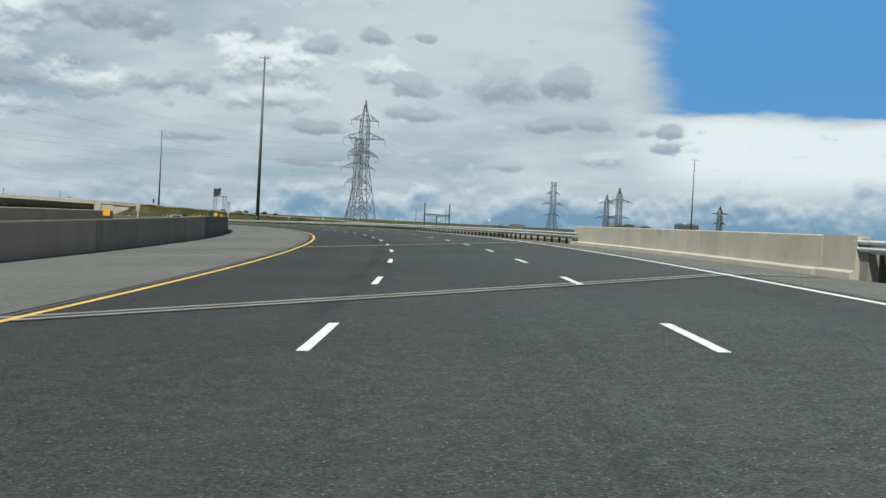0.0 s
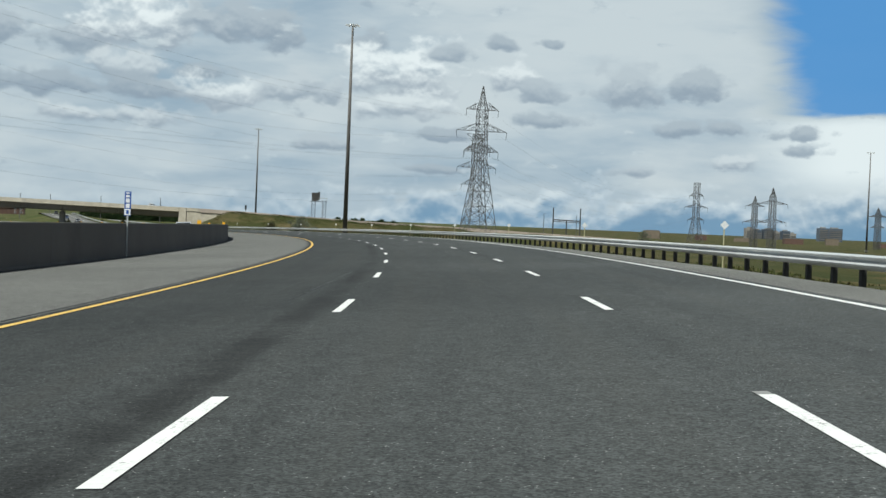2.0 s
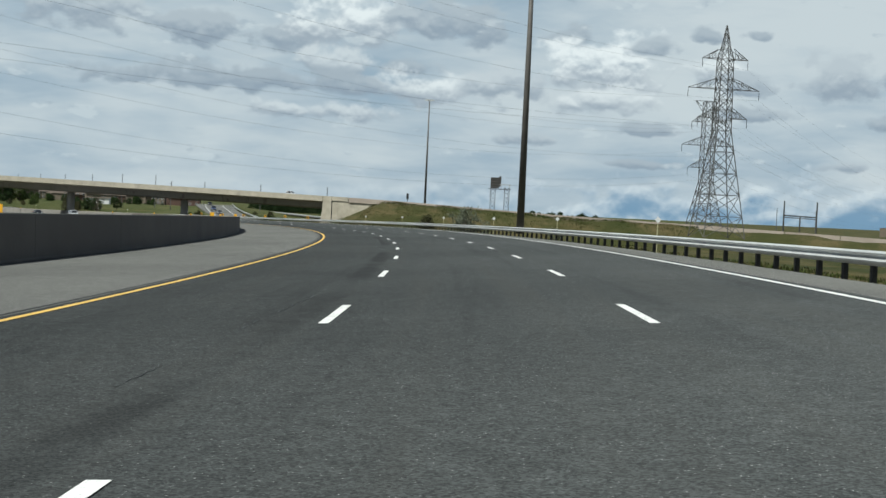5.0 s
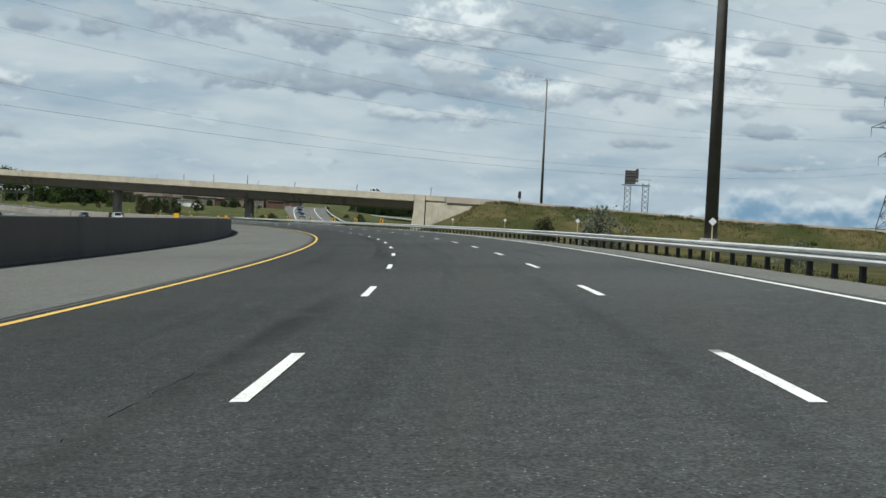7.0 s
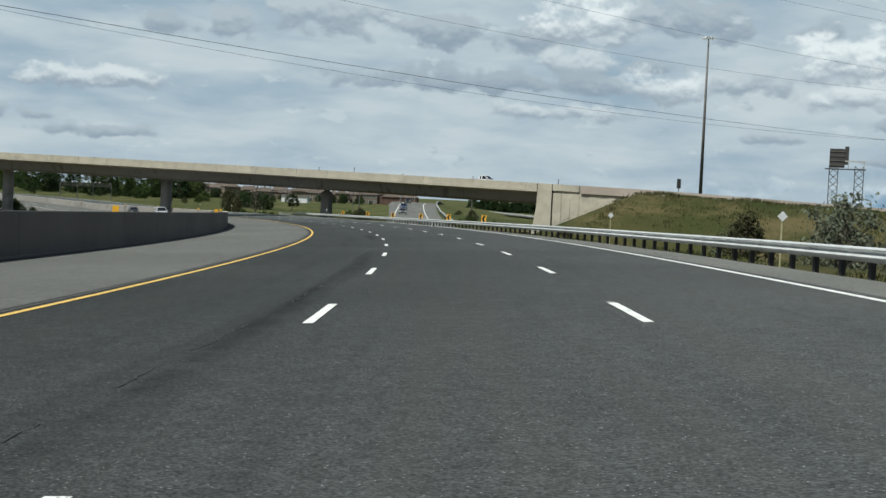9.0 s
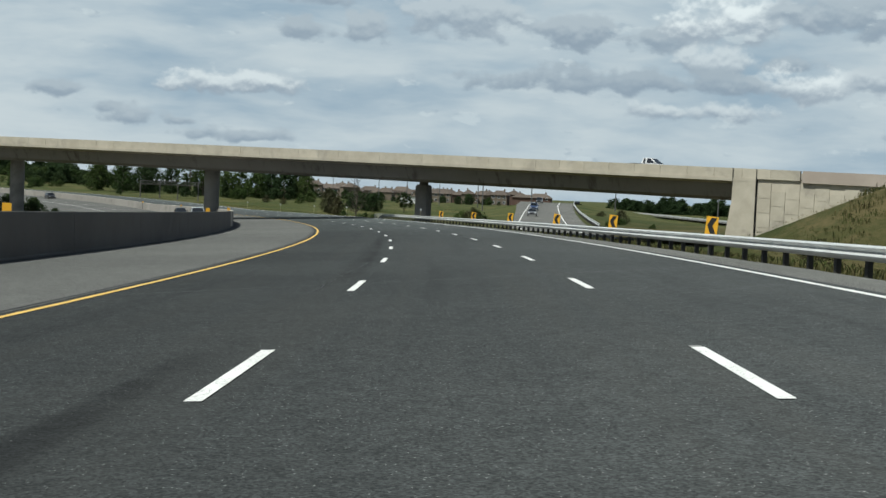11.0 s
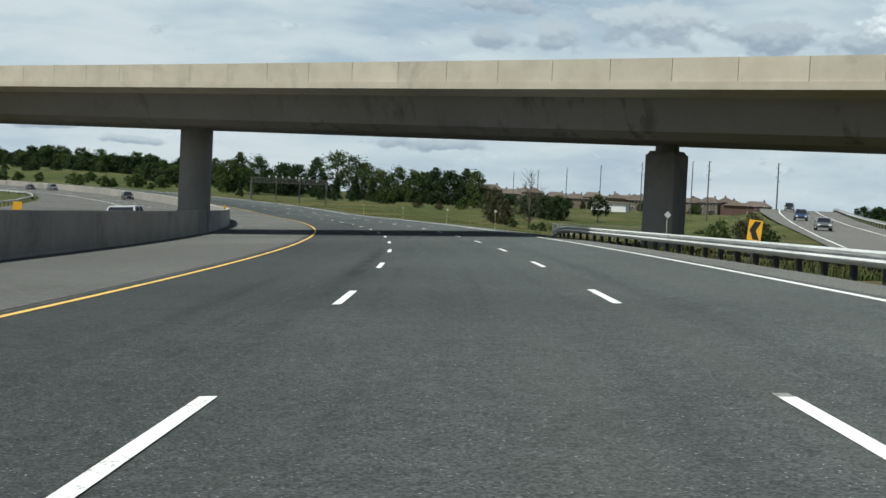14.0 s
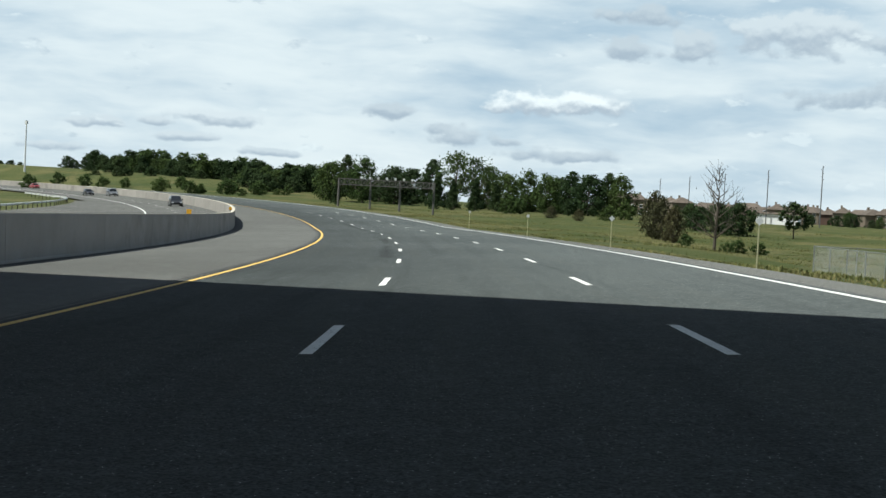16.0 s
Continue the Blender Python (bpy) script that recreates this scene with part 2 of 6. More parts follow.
# ---------------------------------------------------------------- materials
def material(name, build):
    m = bpy.data.materials.new(name)
    m.use_nodes = True
    t = Tree(m.node_tree)
    surface = build(t)
    t.add("ShaderNodeOutputMaterial", ins={"Surface": surface})
    return m


def obj_vec(t):
    return t.add("ShaderNodeTexCoord").outputs["Object"]


def bumped(t, height, strength, distance):
    return t.add("ShaderNodeBump", ins={"Height": height, "Strength": strength, "Distance": distance}).outputs[0]


def bsdf(t, color, rough=0.8, metal=0.0, normal=None, spec=0.5):
    nd = t.add("ShaderNodeBsdfPrincipled", ins={"Base Color": color, "Roughness": rough, "Metallic": metal, "Specular IOR Level": spec})
    if normal is not None:
        t.t.links.new(normal, nd.inputs["Normal"])
    return nd.outputs[0]


def speckled(name, dark, light, scale, rough=0.85, fine=40.0, bump=0.3, dist=0.01, metal=0.0, stain=None, spec=0.4, rnd=0.0):
    """A surface of two tones at a large and a small scale, with fine relief."""
    def build(t):
        v = obj_vec(t)
        a = t.ramp(t.noise(v, scale, 5.0, 0.6), 0.3, 0.7)
        b = t.noise(v, fine, 3.0, 0.6)
        f = t.math("ADD", t.math("MULTIPLY", a, 0.6), t.math("MULTIPLY", b, 0.4), clamp=True)
        c = t.mix(f, dark, light)
        if stain:
            s = t.ramp(t.noise(v, scale * 0.31, 6.0, 0.65, 0.8), 0.52, 0.68)
            c = t.mix(t.math("MULTIPLY", s, 0.7), c, stain)
        if rnd:
            r = t.add("ShaderNodeObjectInfo").outputs["Random"]
            c = t.mix(1.0, c, t.mix(r, (1 - rnd, 1 - rnd, 1 - rnd), (1 + rnd, 1 + rnd, 1 + rnd)), "MULTIPLY")
        return bsdf(t, c, rough, metal, bumped(t, b, bump, dist), spec)
    return material(name, build)


def asphalt_build(dark, light, tracks):
    def build(t):
        v = obj_vec(t)
        uvn = t.add("ShaderNodeUVMap")
        uvs = t.add("ShaderNodeSeparateXYZ", ins={0: uvn.outputs[0]})
        across, along = uvs.outputs[0], uvs.outputs[1]
        big = t.ramp(t.noise(v, 0.09, 5.0, 0.6), 0.35, 0.65)
        mid = t.noise(v, 1.6, 6.0, 0.7)
        grit = t.noise(v, 55.0, 2.0, 0.7)
        c = t.mix(t.math("MULTIPLY_ADD", big, 0.5, t.math("MULTIPLY", mid, 0.5)), dark, light)
        # patchy wear a hand to an arm wide
        worn = t.noise(v, 5.0, 5.0, 0.60)
        c = t.mix(1.0, c, t.mix(t.ramp(worn, 0.30, 0.70), (0.89, 0.89, 0.89), (1.11, 1.11, 1.11)), "MULTIPLY")
        # single stones of the surface, a few of them pale
        stones = t.add("ShaderNodeTexVoronoi", ins={"Vector": v, "Scale": 58.0, "Randomness": 1.0})
        tone = t.add("ShaderNodeSeparateXYZ", ins={0: stones.outputs["Color"]}).outputs[0]
        c = t.mix(1.0, c, t.mix(tone, (0.56, 0.56, 0.56), (1.40, 1.40, 1.40)), "MULTIPLY")
        dots = t.math("MULTIPLY", t.ramp(tone, 0.945, 0.985), t.ramp(stones.outputs["Distance"], 0.36, 0.14))
        c = t.mix(t.math("MULTIPLY", dots, 0.85), c, (0.46, 0.46, 0.45))
        pits = t.ramp(grit, 0.44, 0.30)
        c = t.mix(t.math("MULTIPLY", pits, 0.6), c, (0.012, 0.012, 0.013))
        if tracks:
            # long streaks drawn out by wheels, and darker oil beside the lane joints
            sv = t.add("ShaderNodeCombineXYZ", ins={0: t.math("MULTIPLY", across, 1.3), 1: t.math("MULTIPLY", along, 0.03), 2: 0.0}).outputs[0]
            streak = t.noise(sv, 1.0, 5.0, 0.6)
            c = t.mix(t.math("MULTIPLY", t.ramp(streak, 0.45, 0.7), 0.28), c, (0.066, 0.066, 0.062))
            c = t.mix(t.math("MULTIPLY", t.ramp(streak, 0.48, 0.30), 0.24), c, (0.021, 0.021, 0.022))
            seam = t.math("ABSOLUTE", t.math("SUBTRACT", across, t.math("MULTIPLY_ADD", t.noise(sv, 1.5, 2.0), 0.8, -2.75)))
            blot = t.math("MULTIPLY", t.ramp(t.noise(v, 0.05, 3.0), 0.40, 0.56), t.ramp(t.noise(v, 0.9, 4.0, 0.6), 0.20, 0.60))
            c = t.mix(t.math("MULTIPLY", t.math("MULTIPLY", t.ramp(seam, 0.36, 0.02), blot), 0.55), c, (0.016, 0.016, 0.017))
        if tracks:
            # base colour runs from darker on the inner side to paler on the outer
            c = t.mix(1.0, c, t.mix(t.ramp(across, -4.2, 3.4, False), (0.79, 0.79, 0.79), (1.07, 1.07, 1.07)), "MULTIPLY")
            # and grows paler along s from 415 to 530
            c = t.mix(t.ramp(along, 415.0, 530.0), c, t.mix(1.0, c, (1.38, 1.43, 1.43), "MULTIPLY"))
        nd = t.add("ShaderNodeBsdfPrincipled", ins={"Base Color": c, "Roughness": 0.95, "Diffuse Roughness": 1.0, "Specular IOR Level": 0.04, "Normal": bumped(t, grit, 0.7, 0.014)})
        return nd.outputs[0]
    return build


asphalt = material("asphalt", asphalt_build((0.0470, 0.0510, 0.0520), (0.0725, 0.0775, 0.0775), True))
asphalt_old = material("asphalt_shoulder", asphalt_build((0.110, 0.110, 0.105), (0.158, 0.157, 0.149), False))
asphalt_far = material("asphalt_far", asphalt_build((0.11, 0.11, 0.106), (0.16, 0.157, 0.148), False))
concrete_pale = speckled("pale_concrete", (0.37, 0.33, 0.265), (0.50, 0.455, 0.375), 0.6, 0.9, 25.0, 0.25, 0.01, stain=(0.27, 0.245, 0.21), rnd=0.06)
concrete_grey = speckled("grey_concrete", (0.20, 0.195, 0.185), (0.30, 0.29, 0.275), 0.35, 0.9, 18.0, 0.25, 0.01, stain=(0.13, 0.125, 0.12))
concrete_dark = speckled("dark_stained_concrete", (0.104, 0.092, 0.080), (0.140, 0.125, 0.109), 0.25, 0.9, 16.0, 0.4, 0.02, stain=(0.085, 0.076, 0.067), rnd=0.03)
concrete_mid = speckled("weathered_concrete", (0.205, 0.19, 0.172), (0.29, 0.27, 0.245), 0.5, 0.9, 16.0, 0.3, 0.015, stain=(0.14, 0.13, 0.118), rnd=0.08)
concrete_tan = speckled("tan_concrete", (0.28, 0.235, 0.20), (0.38, 0.325, 0.28), 0.4, 0.9, 16.0, 0.3, 0.015, stain=(0.25, 0.21, 0.175), rnd=0.05)
concrete_brown = speckled("brownish_concrete", (0.20, 0.17, 0.145), (0.30, 0.265, 0.225), 0.4, 0.9, 16.0, 0.3, 0.015, stain=(0.13, 0.115, 0.10), rnd=0.05)
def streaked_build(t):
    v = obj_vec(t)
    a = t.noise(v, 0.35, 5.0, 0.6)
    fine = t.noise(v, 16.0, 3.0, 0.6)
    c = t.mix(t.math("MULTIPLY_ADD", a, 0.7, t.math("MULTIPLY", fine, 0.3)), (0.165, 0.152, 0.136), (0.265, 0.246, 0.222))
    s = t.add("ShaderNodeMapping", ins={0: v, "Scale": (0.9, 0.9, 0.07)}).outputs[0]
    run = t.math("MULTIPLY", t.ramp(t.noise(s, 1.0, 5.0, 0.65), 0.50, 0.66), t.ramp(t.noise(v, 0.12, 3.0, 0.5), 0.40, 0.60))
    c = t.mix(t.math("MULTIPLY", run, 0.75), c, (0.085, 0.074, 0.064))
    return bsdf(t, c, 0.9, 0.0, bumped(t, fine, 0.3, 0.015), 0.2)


concrete_streaked = material("water_streaked_concrete", streaked_build)
steel_beam = speckled("dull_galvanised_beam", (0.58, 0.585, 0.58), (0.76, 0.765, 0.755), 1.2, 0.45, 30.0, 0.05, 0.003, metal=0.35, rnd=0.08)
steel_galv = speckled("galvanised_steel", (0.40, 0.41, 0.41), (0.58, 0.59, 0.58), 1.2, 0.55, 30.0, 0.05, 0.003, metal=0.25, rnd=0.08)
steel_dark = speckled("dark_weathered_steel", (0.045, 0.045, 0.045), (0.085, 0.08, 0.075), 2.0, 0.7, 30.0, 0.1, 0.004, metal=0.3)
steel_pole = speckled("weathering_steel_pole", (0.098, 0.092, 0.087), (0.150, 0.140, 0.131), 1.0, 0.65, 20.0, 0.1, 0.004, metal=0.2)
steel_lattice = speckled("lattice_steel", (0.085, 0.085, 0.085), (0.15, 0.145, 0.14), 0.6, 0.6, 10.0, 0.05, 0.004, metal=0.3)
post_wood = speckled("dark_treated_timber", (0.028, 0.028, 0.026), (0.060, 0.057, 0.050), 3.0, 0.9, 40.0, 0.3, 0.01)
def worn_paint(name, dark, light, bare):
    """Road paint rubbed through to the stone in places."""
    def build(t):
        v = obj_vec(t)
        f = t.noise(v, 9.0, 4.0, 0.65)
        c = t.mix(t.math("MULTIPLY_ADD", t.noise(v, 1.2, 3.0, 0.5), 0.6, t.math("MULTIPLY", f, 0.4)), dark, light)
        rub = t.math("MULTIPLY", t.ramp(t.noise(v, 34.0, 3.0, 0.7), 0.53, 0.62), t.ramp(t.noise(v, 2.3, 4.0, 0.6), 0.42, 0.62))
        c = t.mix(t.math("MULTIPLY", rub, bare), c, (0.07, 0.07, 0.07))
        return bsdf(t, c, 0.75, 0.0, bumped(t, f, 0.3, 0.005), 0.2)
    return material(name, build)


paint_white = worn_paint("white_road_paint", (0.58, 0.58, 0.56), (0.82, 0.82, 0.80), 0.75)
paint_yellow = worn_paint("yellow_road_paint", (0.56, 0.35, 0.08), (0.74, 0.50, 0.15), 0.7)
sign_white = speckled("white_sign_face", (0.66, 0.67, 0.68), (0.80, 0.80, 0.80), 3.0, 0.5, 40.0, 0.02, 0.002)
sign_yellow = speckled("amber_sign_face", (0.72, 0.36, 0.02), (0.86, 0.46, 0.03), 2.0, 0.5, 30.0, 0.02, 0.002)
sign_black = speckled("black_sign_paint", (0.012, 0.012, 0.012), (0.022, 0.022, 0.022), 2.0, 0.6, 30.0, 0.02, 0.002)
sign_blue = speckled("blue_sign_face", (0.015, 0.06, 0.28), (0.02, 0.09, 0.36), 2.0, 0.5, 30.0, 0.02, 0.002)
rubber = speckled("black_rubber", (0.012, 0.012, 0.012), (0.028, 0.028, 0.028), 3.0, 0.8, 30.0, 0.2, 0.005)


def grass_build(t):
    v = obj_vec(t)
    a = t.ramp(t.noise(v, 0.035, 6.0, 0.65, 0.1), 0.32, 0.68)
    b = t.ramp(t.noise(v, 0.35, 5.0, 0.65), 0.3, 0.7)
    d = t.noise(v, 6.0, 4.0, 0.7)
    e = t.noise(v, 1.7, 5.0, 0.7)
    c = t.mix(a, (0.032, 0.042, 0.013), (0.068, 0.062, 0.025))
    c = t.mix(t.math("MULTIPLY", b, 0.5), c, (0.050, 0.053, 0.019))
    dry = t.ramp(t.math("MULTIPLY_ADD", e, 0.25, t.noise(v, 0.06, 6.0, 0.65, 0.15)), 0.58, 0.78)
    c = t.mix(t.math("MULTIPLY", dry, 0.75), c, (0.125, 0.098, 0.050))
    # greener unmown meadow beyond the crossing road
    px = t.add("ShaderNodeSeparateXYZ", ins={0: v}).outputs
    far = t.math("MULTIPLY", t.ramp(px[0], -170.0, -230.0), t.ramp(px[1], 440.0, 500.0))
    field = t.mix(a, (0.040, 0.054, 0.018), (0.080, 0.085, 0.031))
    field = t.mix(t.math("MULTIPLY", b, 0.5), field, (0.048, 0.061, 0.020))
    field = t.mix(t.math("MULTIPLY", dry, 0.55), field, (0.150, 0.126, 0.060))
    c = t.mix(far, c, field)
    c = t.mix(t.math("MULTIPLY", t.ramp(e, 0.46, 0.30), 0.55), c, (0.030, 0.042, 0.014))
    c = t.mix(t.math("MULTIPLY", t.ramp(d, 0.45, 0.25), 0.5), c, (0.024, 0.034, 0.012))
    return bsdf(t, c, 0.95, 0.0, bumped(t, d, 0.8, 0.15), 0.1)


grass_mat = material("rough_grass", grass_build)


def leaf_build(dark, light):
    def build(t):
        v = obj_vec(t)
        r = t.add("ShaderNodeNewGeometry").outputs["Random Per Island"]
        n = t.noise(v, 0.8, 3.0, 0.6)
        c = t.mix(t.math("ADD", t.math("MULTIPLY", r, 0.65), t.math("MULTIPLY", n, 0.35)), dark, light)
        o = t.add("ShaderNodeObjectInfo").outputs["Random"]
        c = t.mix(1.0, c, t.mix(o, (0.78, 0.85, 0.8), (1.2, 1.12, 1.05)), "MULTIPLY")
        glow = t.add("ShaderNodeBsdfTranslucent", ins={"Color": c}).outputs[0]
        both = t.add("ShaderNodeMixShader", ins={0: 0.28, 1: bsdf(t, c, 0.8, 0.0, None, 0.12), 2: glow})
        return both.outputs[0]
    return build


leaf_green = material("green_foliage", leaf_build((0.022, 0.042, 0.013), (0.074, 0.106, 0.033)))
leaf_dark = material("dark_foliage", leaf_build((0.015, 0.029, 0.012), (0.047, 0.072, 0.027)))
leaf_brown = material("brownish_foliage", leaf_build((0.032, 0.034, 0.018), (0.078, 0.074, 0.038)))
bark = speckled("bark", (0.055, 0.045, 0.036), (0.12, 0.10, 0.08), 2.0, 0.95, 25.0, 0.6, 0.03)


# ---------------------------------------------------------------- mesh helpers
def mesh_of(name, verts, faces, mat, smooth=False, uv=None):
    me = bpy.data.meshes.new(name)
    me.from_pydata([tuple(v) for v in verts], [], faces)
    me.materials.append(mat)
    if smooth:
        me.polygons.foreach_set("use_smooth", [True] * len(me.polygons))
    if uv is not None:
        lay = me.uv_layers.new(name="plan")
        idx = np.zeros(len(me.loops), dtype=np.int32)
        me.loops.foreach_get("vertex_index", idx)
        lay.data.foreach_set("uv", np.asarray(uv, dtype=np.float32)[idx].ravel())
    me.update()
    return me


def structure(name, me, label, category):
    return tagged(new(name, me), label, category, kind="structure")


def child(name, me, parent, label="", m=None):
    ob = new(name, me)
    ob.parent = parent
    if m is not None:
        ob.matrix_basis = m
    if label:
        ob["label"] = label
    return ob


def thing(name, label, category, m=None, group=""):
    ob = new(name)
    ob.empty_display_size = 0.2
    if m is not None:
        ob.matrix_basis = m
    return tagged(ob, label, category, group)


class Shape:
    """Collects boxes, tubes and plates into one mesh."""

    def __init__(self):
        self.v, self.f = [], []

    def add(self, verts, faces):
        o = len(self.v)
        self.v += [tuple(v) for v in verts]
        self.f += [tuple(i + o for i in fc) for fc in faces]
        return self

    def box(self, c, size, rot=0.0, taper=1.0):
        sx, sy, sz = (d / 2 for d in size)
        ca, sa = math.cos(rot), math.sin(rot)
        vs = []
        for z, k in ((-sz, 1.0), (sz, taper)):
            for x, y in ((-sx, -sy), (sx, -sy), (sx, sy), (-sx, sy)):
                x, y = x * k, y * k
                vs.append((c[0] + x * ca - y * sa, c[1] + x * sa + y * ca, c[2] + z))
        return self.add(vs, [(3, 2, 1, 0), (4, 5, 6, 7), (0, 1, 5, 4), (1, 2, 6, 5), (2, 3, 7, 6), (3, 0, 4, 7)])

    def tube(self, a, b, r0, r1=None, n=8):
        a, b = Vector(a), Vector(b)
        r1 = r0 if r1 is None else r1
        d = (b - a).normalized()
        p = d.orthogonal().normalized()
        q = d.cross(p)
        vs = []
        for c, r in ((a, r0), (b, r1)):
            for i in range(n):
                w = 2 * math.pi * i / n
                vs.append(c + (p * math.cos(w) + q * math.sin(w)) * r)
        fs = [(i, (i + 1) % n, n + (i + 1) % n, n + i) for i in range(n)]
        fs += [tuple(range(n - 1, -1, -1)), tuple(range(n, 2 * n))]
        return self.add(vs, fs)

    def pipe(self, pts, r, n=4):
        """One unbroken tube through many points."""
        vs, fs = [], []
        for i, c in enumerate(pts):
            d = (pts[min(i + 1, len(pts) - 1)] - pts[max(i - 1, 0)]).normalized()
            p = d.cross(Vector((0, 0, 1))).normalized()
            q = p.cross(d)
            vs += [c + (p * math.cos(2 * math.pi * k / n) + q * math.sin(2 * math.pi * k / n)) * r for k in range(n)]
        for i in range(len(pts) - 1):
            fs += [(i * n + k, i * n + (k + 1) % n, (i + 1) * n + (k + 1) % n, (i + 1) * n + k) for k in range(n)]
        fs += [tuple(range(n - 1, -1, -1)), tuple((len(pts) - 1) * n + k for k in range(n))]
        return self.add(vs, fs)

    def bar(self, a, b, w):
        return self.tube(a, b, w, w, 4)

    def mesh(self, name, mat, smooth=False):
        return mesh_of(name, self.v, self.f, mat, smooth)


def ribbon(name, s_list, u_list, mat, dz=0.0):
    """A strip of pavement following the bend, with across/along coordinates."""
    vs, uv, fs = [], [], []
    n = len(u_list)
    for s in s_list:
        for u in u_list:
            vs.append(on_road(s, u, dz))
            uv.append((u, s))
    for i in range(len(s_list) - 1):
        for j in range(n - 1):
            fs.append((i * n + j, i * n + j + 1, (i + 1) * n + j + 1, (i + 1) * n + j))
    return mesh_of(name, vs, fs, mat, uv=uv)


def swept(name, s_list, profile, mat, closed=True, smooth=False, shift=None):
    """A profile of (u, dz) points drawn along the bend."""
    vs, fs = [], []
    n = len(profile)
    for s in s_list:
        du, drop = shift(s) if shift else (0.0, 0.0)
        for u, dz in profile:
            dz -= drop
            p = on_road(s, u + du)
            vs.append((p.x, p.y, p.z + dz))
    m = n if closed else n - 1
    for i in range(len(s_list) - 1):
        for j in range(m):
            k = (j + 1) % n
            fs.append((i * n + j, i * n + k, (i + 1) * n + k, (i + 1) * n + j))
    if closed:
        fs += [tuple(range(n))[::-1], tuple((len(s_list) - 1) * n + j for j in range(n))]
    return mesh_of(name, vs, fs, mat, smooth)


def along(a, b, step):
    n = max(1, int(round((b - a) / step)))
    return [a + (b - a) * i / n for i in range(n + 1)]


# ---------------------------------------------------------------- overpass line
# w runs along the overpass to the left from its right-hand abutment, b across it (away from the first heading).
def over(w, b, z):
    al = 0.041
    ex, ey, nx, ny = -math.cos(al), math.sin(al), math.sin(al), math.cos(al)
    bend = -0.000821 * w * w if w > 0 else -0.0004 * w * w
    x = -140.9 + w * ex + (bend + b) * nx
    y = 473.84 + w * ey + (bend + b) * ny
    return Vector((x, y, z))


def over_top(w):
    """Height of the parapet's top: level on the bridge, falling along the approach."""
    w = np.asarray(w, float)
    approach = np.interp(w, [-600, -300, -200, -150, -100, -60, -20], [-7.5, -6.2, -3.9, -2.0, -0.6, 0.3, 1.87])
    return np.where(w > -20, 2.29 + 0.02036 * w - 0.0000357 * w * w, approach)


# ---------------------------------------------------------------- ground
_C = np.stack([X_AXIS, Y_AXIS], 1)


def nearest(x, y):
    """s and u of plan points."""
    p = np.stack([x, y], 1)
    s_out, u_out = np.zeros(len(p)), np.zeros(len(p))
    for i in range(0, len(p), 4000):
        q = p[i:i + 4000]
        d = ((q[:, None, :] - _C[None, ::3, :]) ** 2).sum(2)
        j = d.argmin(1) * 3
        a = _theta[j]
        rel = q - _C[j]
        s_out[i:i + 4000] = S_AXIS[j] - rel[:, 0] * np.sin(a) + rel[:, 1] * np.cos(a)
        u_out[i:i + 4000] = rel[:, 0] * np.cos(a) + rel[:, 1] * np.sin(a)
    return s_out, u_out


def smooth01(x):
    x = np.clip(x, 0, 1)
    return x * x * (3 - 2 * x)


def ground_z(x, y):
    x, y = np.asarray(x, float), np.asarray(y, float)
    s, u = nearest(x, y)
    base = np.where(s > 480, -6.3, -3.2 - 3.1 * smooth01((s - 250) / 230))
    right_edge = road_z(s, np.full_like(s, 8.9)) - 0.22
    left_edge = road_z(s, np.clip(u, -28.0, -13.0)) - 0.35
    z = np.where(u > 0, right_edge + (base - right_edge) * smooth01((u - 9.5) / 22.0), left_edge)
    z = np.where(np.abs(u + 2) < 11.6, np.minimum(z, road_z(s, np.clip(u, -13, 8.9)) - 0.35), z)
    # land rising beyond the far carriageway
    rise = smooth01((-u - 62) / 90.0) * 7.0 * smooth01((s - 380) / 150)
    z = np.where(u < -13, left_edge - 0.5 * smooth01((-u - 29) / 12) + rise, z)
    # grassy hill beyond the bend
    hx, hy = x + 196.5, y - 475.6
    bear, far = np.degrees(np.arctan2(-hx, hy)), np.hypot(hx, hy)
    height = 4.6 * smooth01((bear - 45) / 7) + 4.4 * np.clip((bear - 52) / 16, 0, 1)
    z = np.where((u > 12) & (bear > 40) & (bear < 130), z + height * smooth01((far - 330) / 210) * smooth01((u - 12) / 60), z)
    z = z - 1.05 * np.exp(-((x + 230.0) ** 2 + (y - 540.0) ** 2) / 500.0) * np.clip((u - 10.0) / 8.0, 0, 1)  # hollow beyond the verge
    z = z - 2.1 * np.exp(-((x + 290.0) ** 2 + (y - 605.0) ** 2) / 5200.0) * smooth01((u - 14.0) / 22.0)
    # embankment that carries the crossing road on the right
    al = 0.041
    ex, ey, nx, ny = -math.cos(al), math.sin(al), math.sin(al), math.cos(al)
    rx, ry = x + 140.9, y - 473.84
    w = rx * ex + ry * ey
    b = rx * nx + ry * ny - np.where(w > 0, -0.000821, -0.0004) * w * w
    top = over_top(w)
    # the turf stands higher in front of the barrier than under the road behind it
    crest = top - 1.3 + 0.85 * np.clip((-1.0 - b) / 2.0, 0, 1)
    out = np.maximum(np.maximum(-b - 4.0, b - 13.0), 0.0)
    end = np.maximum(w + 17.0, 0.0)
    bankz = crest - out * 0.36 - end * 0.42
    z = np.where(w < 14, np.maximum(z, np.where(u > 9, bankz, -99)), z)
    dist = np.hypot(x + 100, y - 300)
    return np.where(dist > 1500, np.minimum(z, -5.5), z)


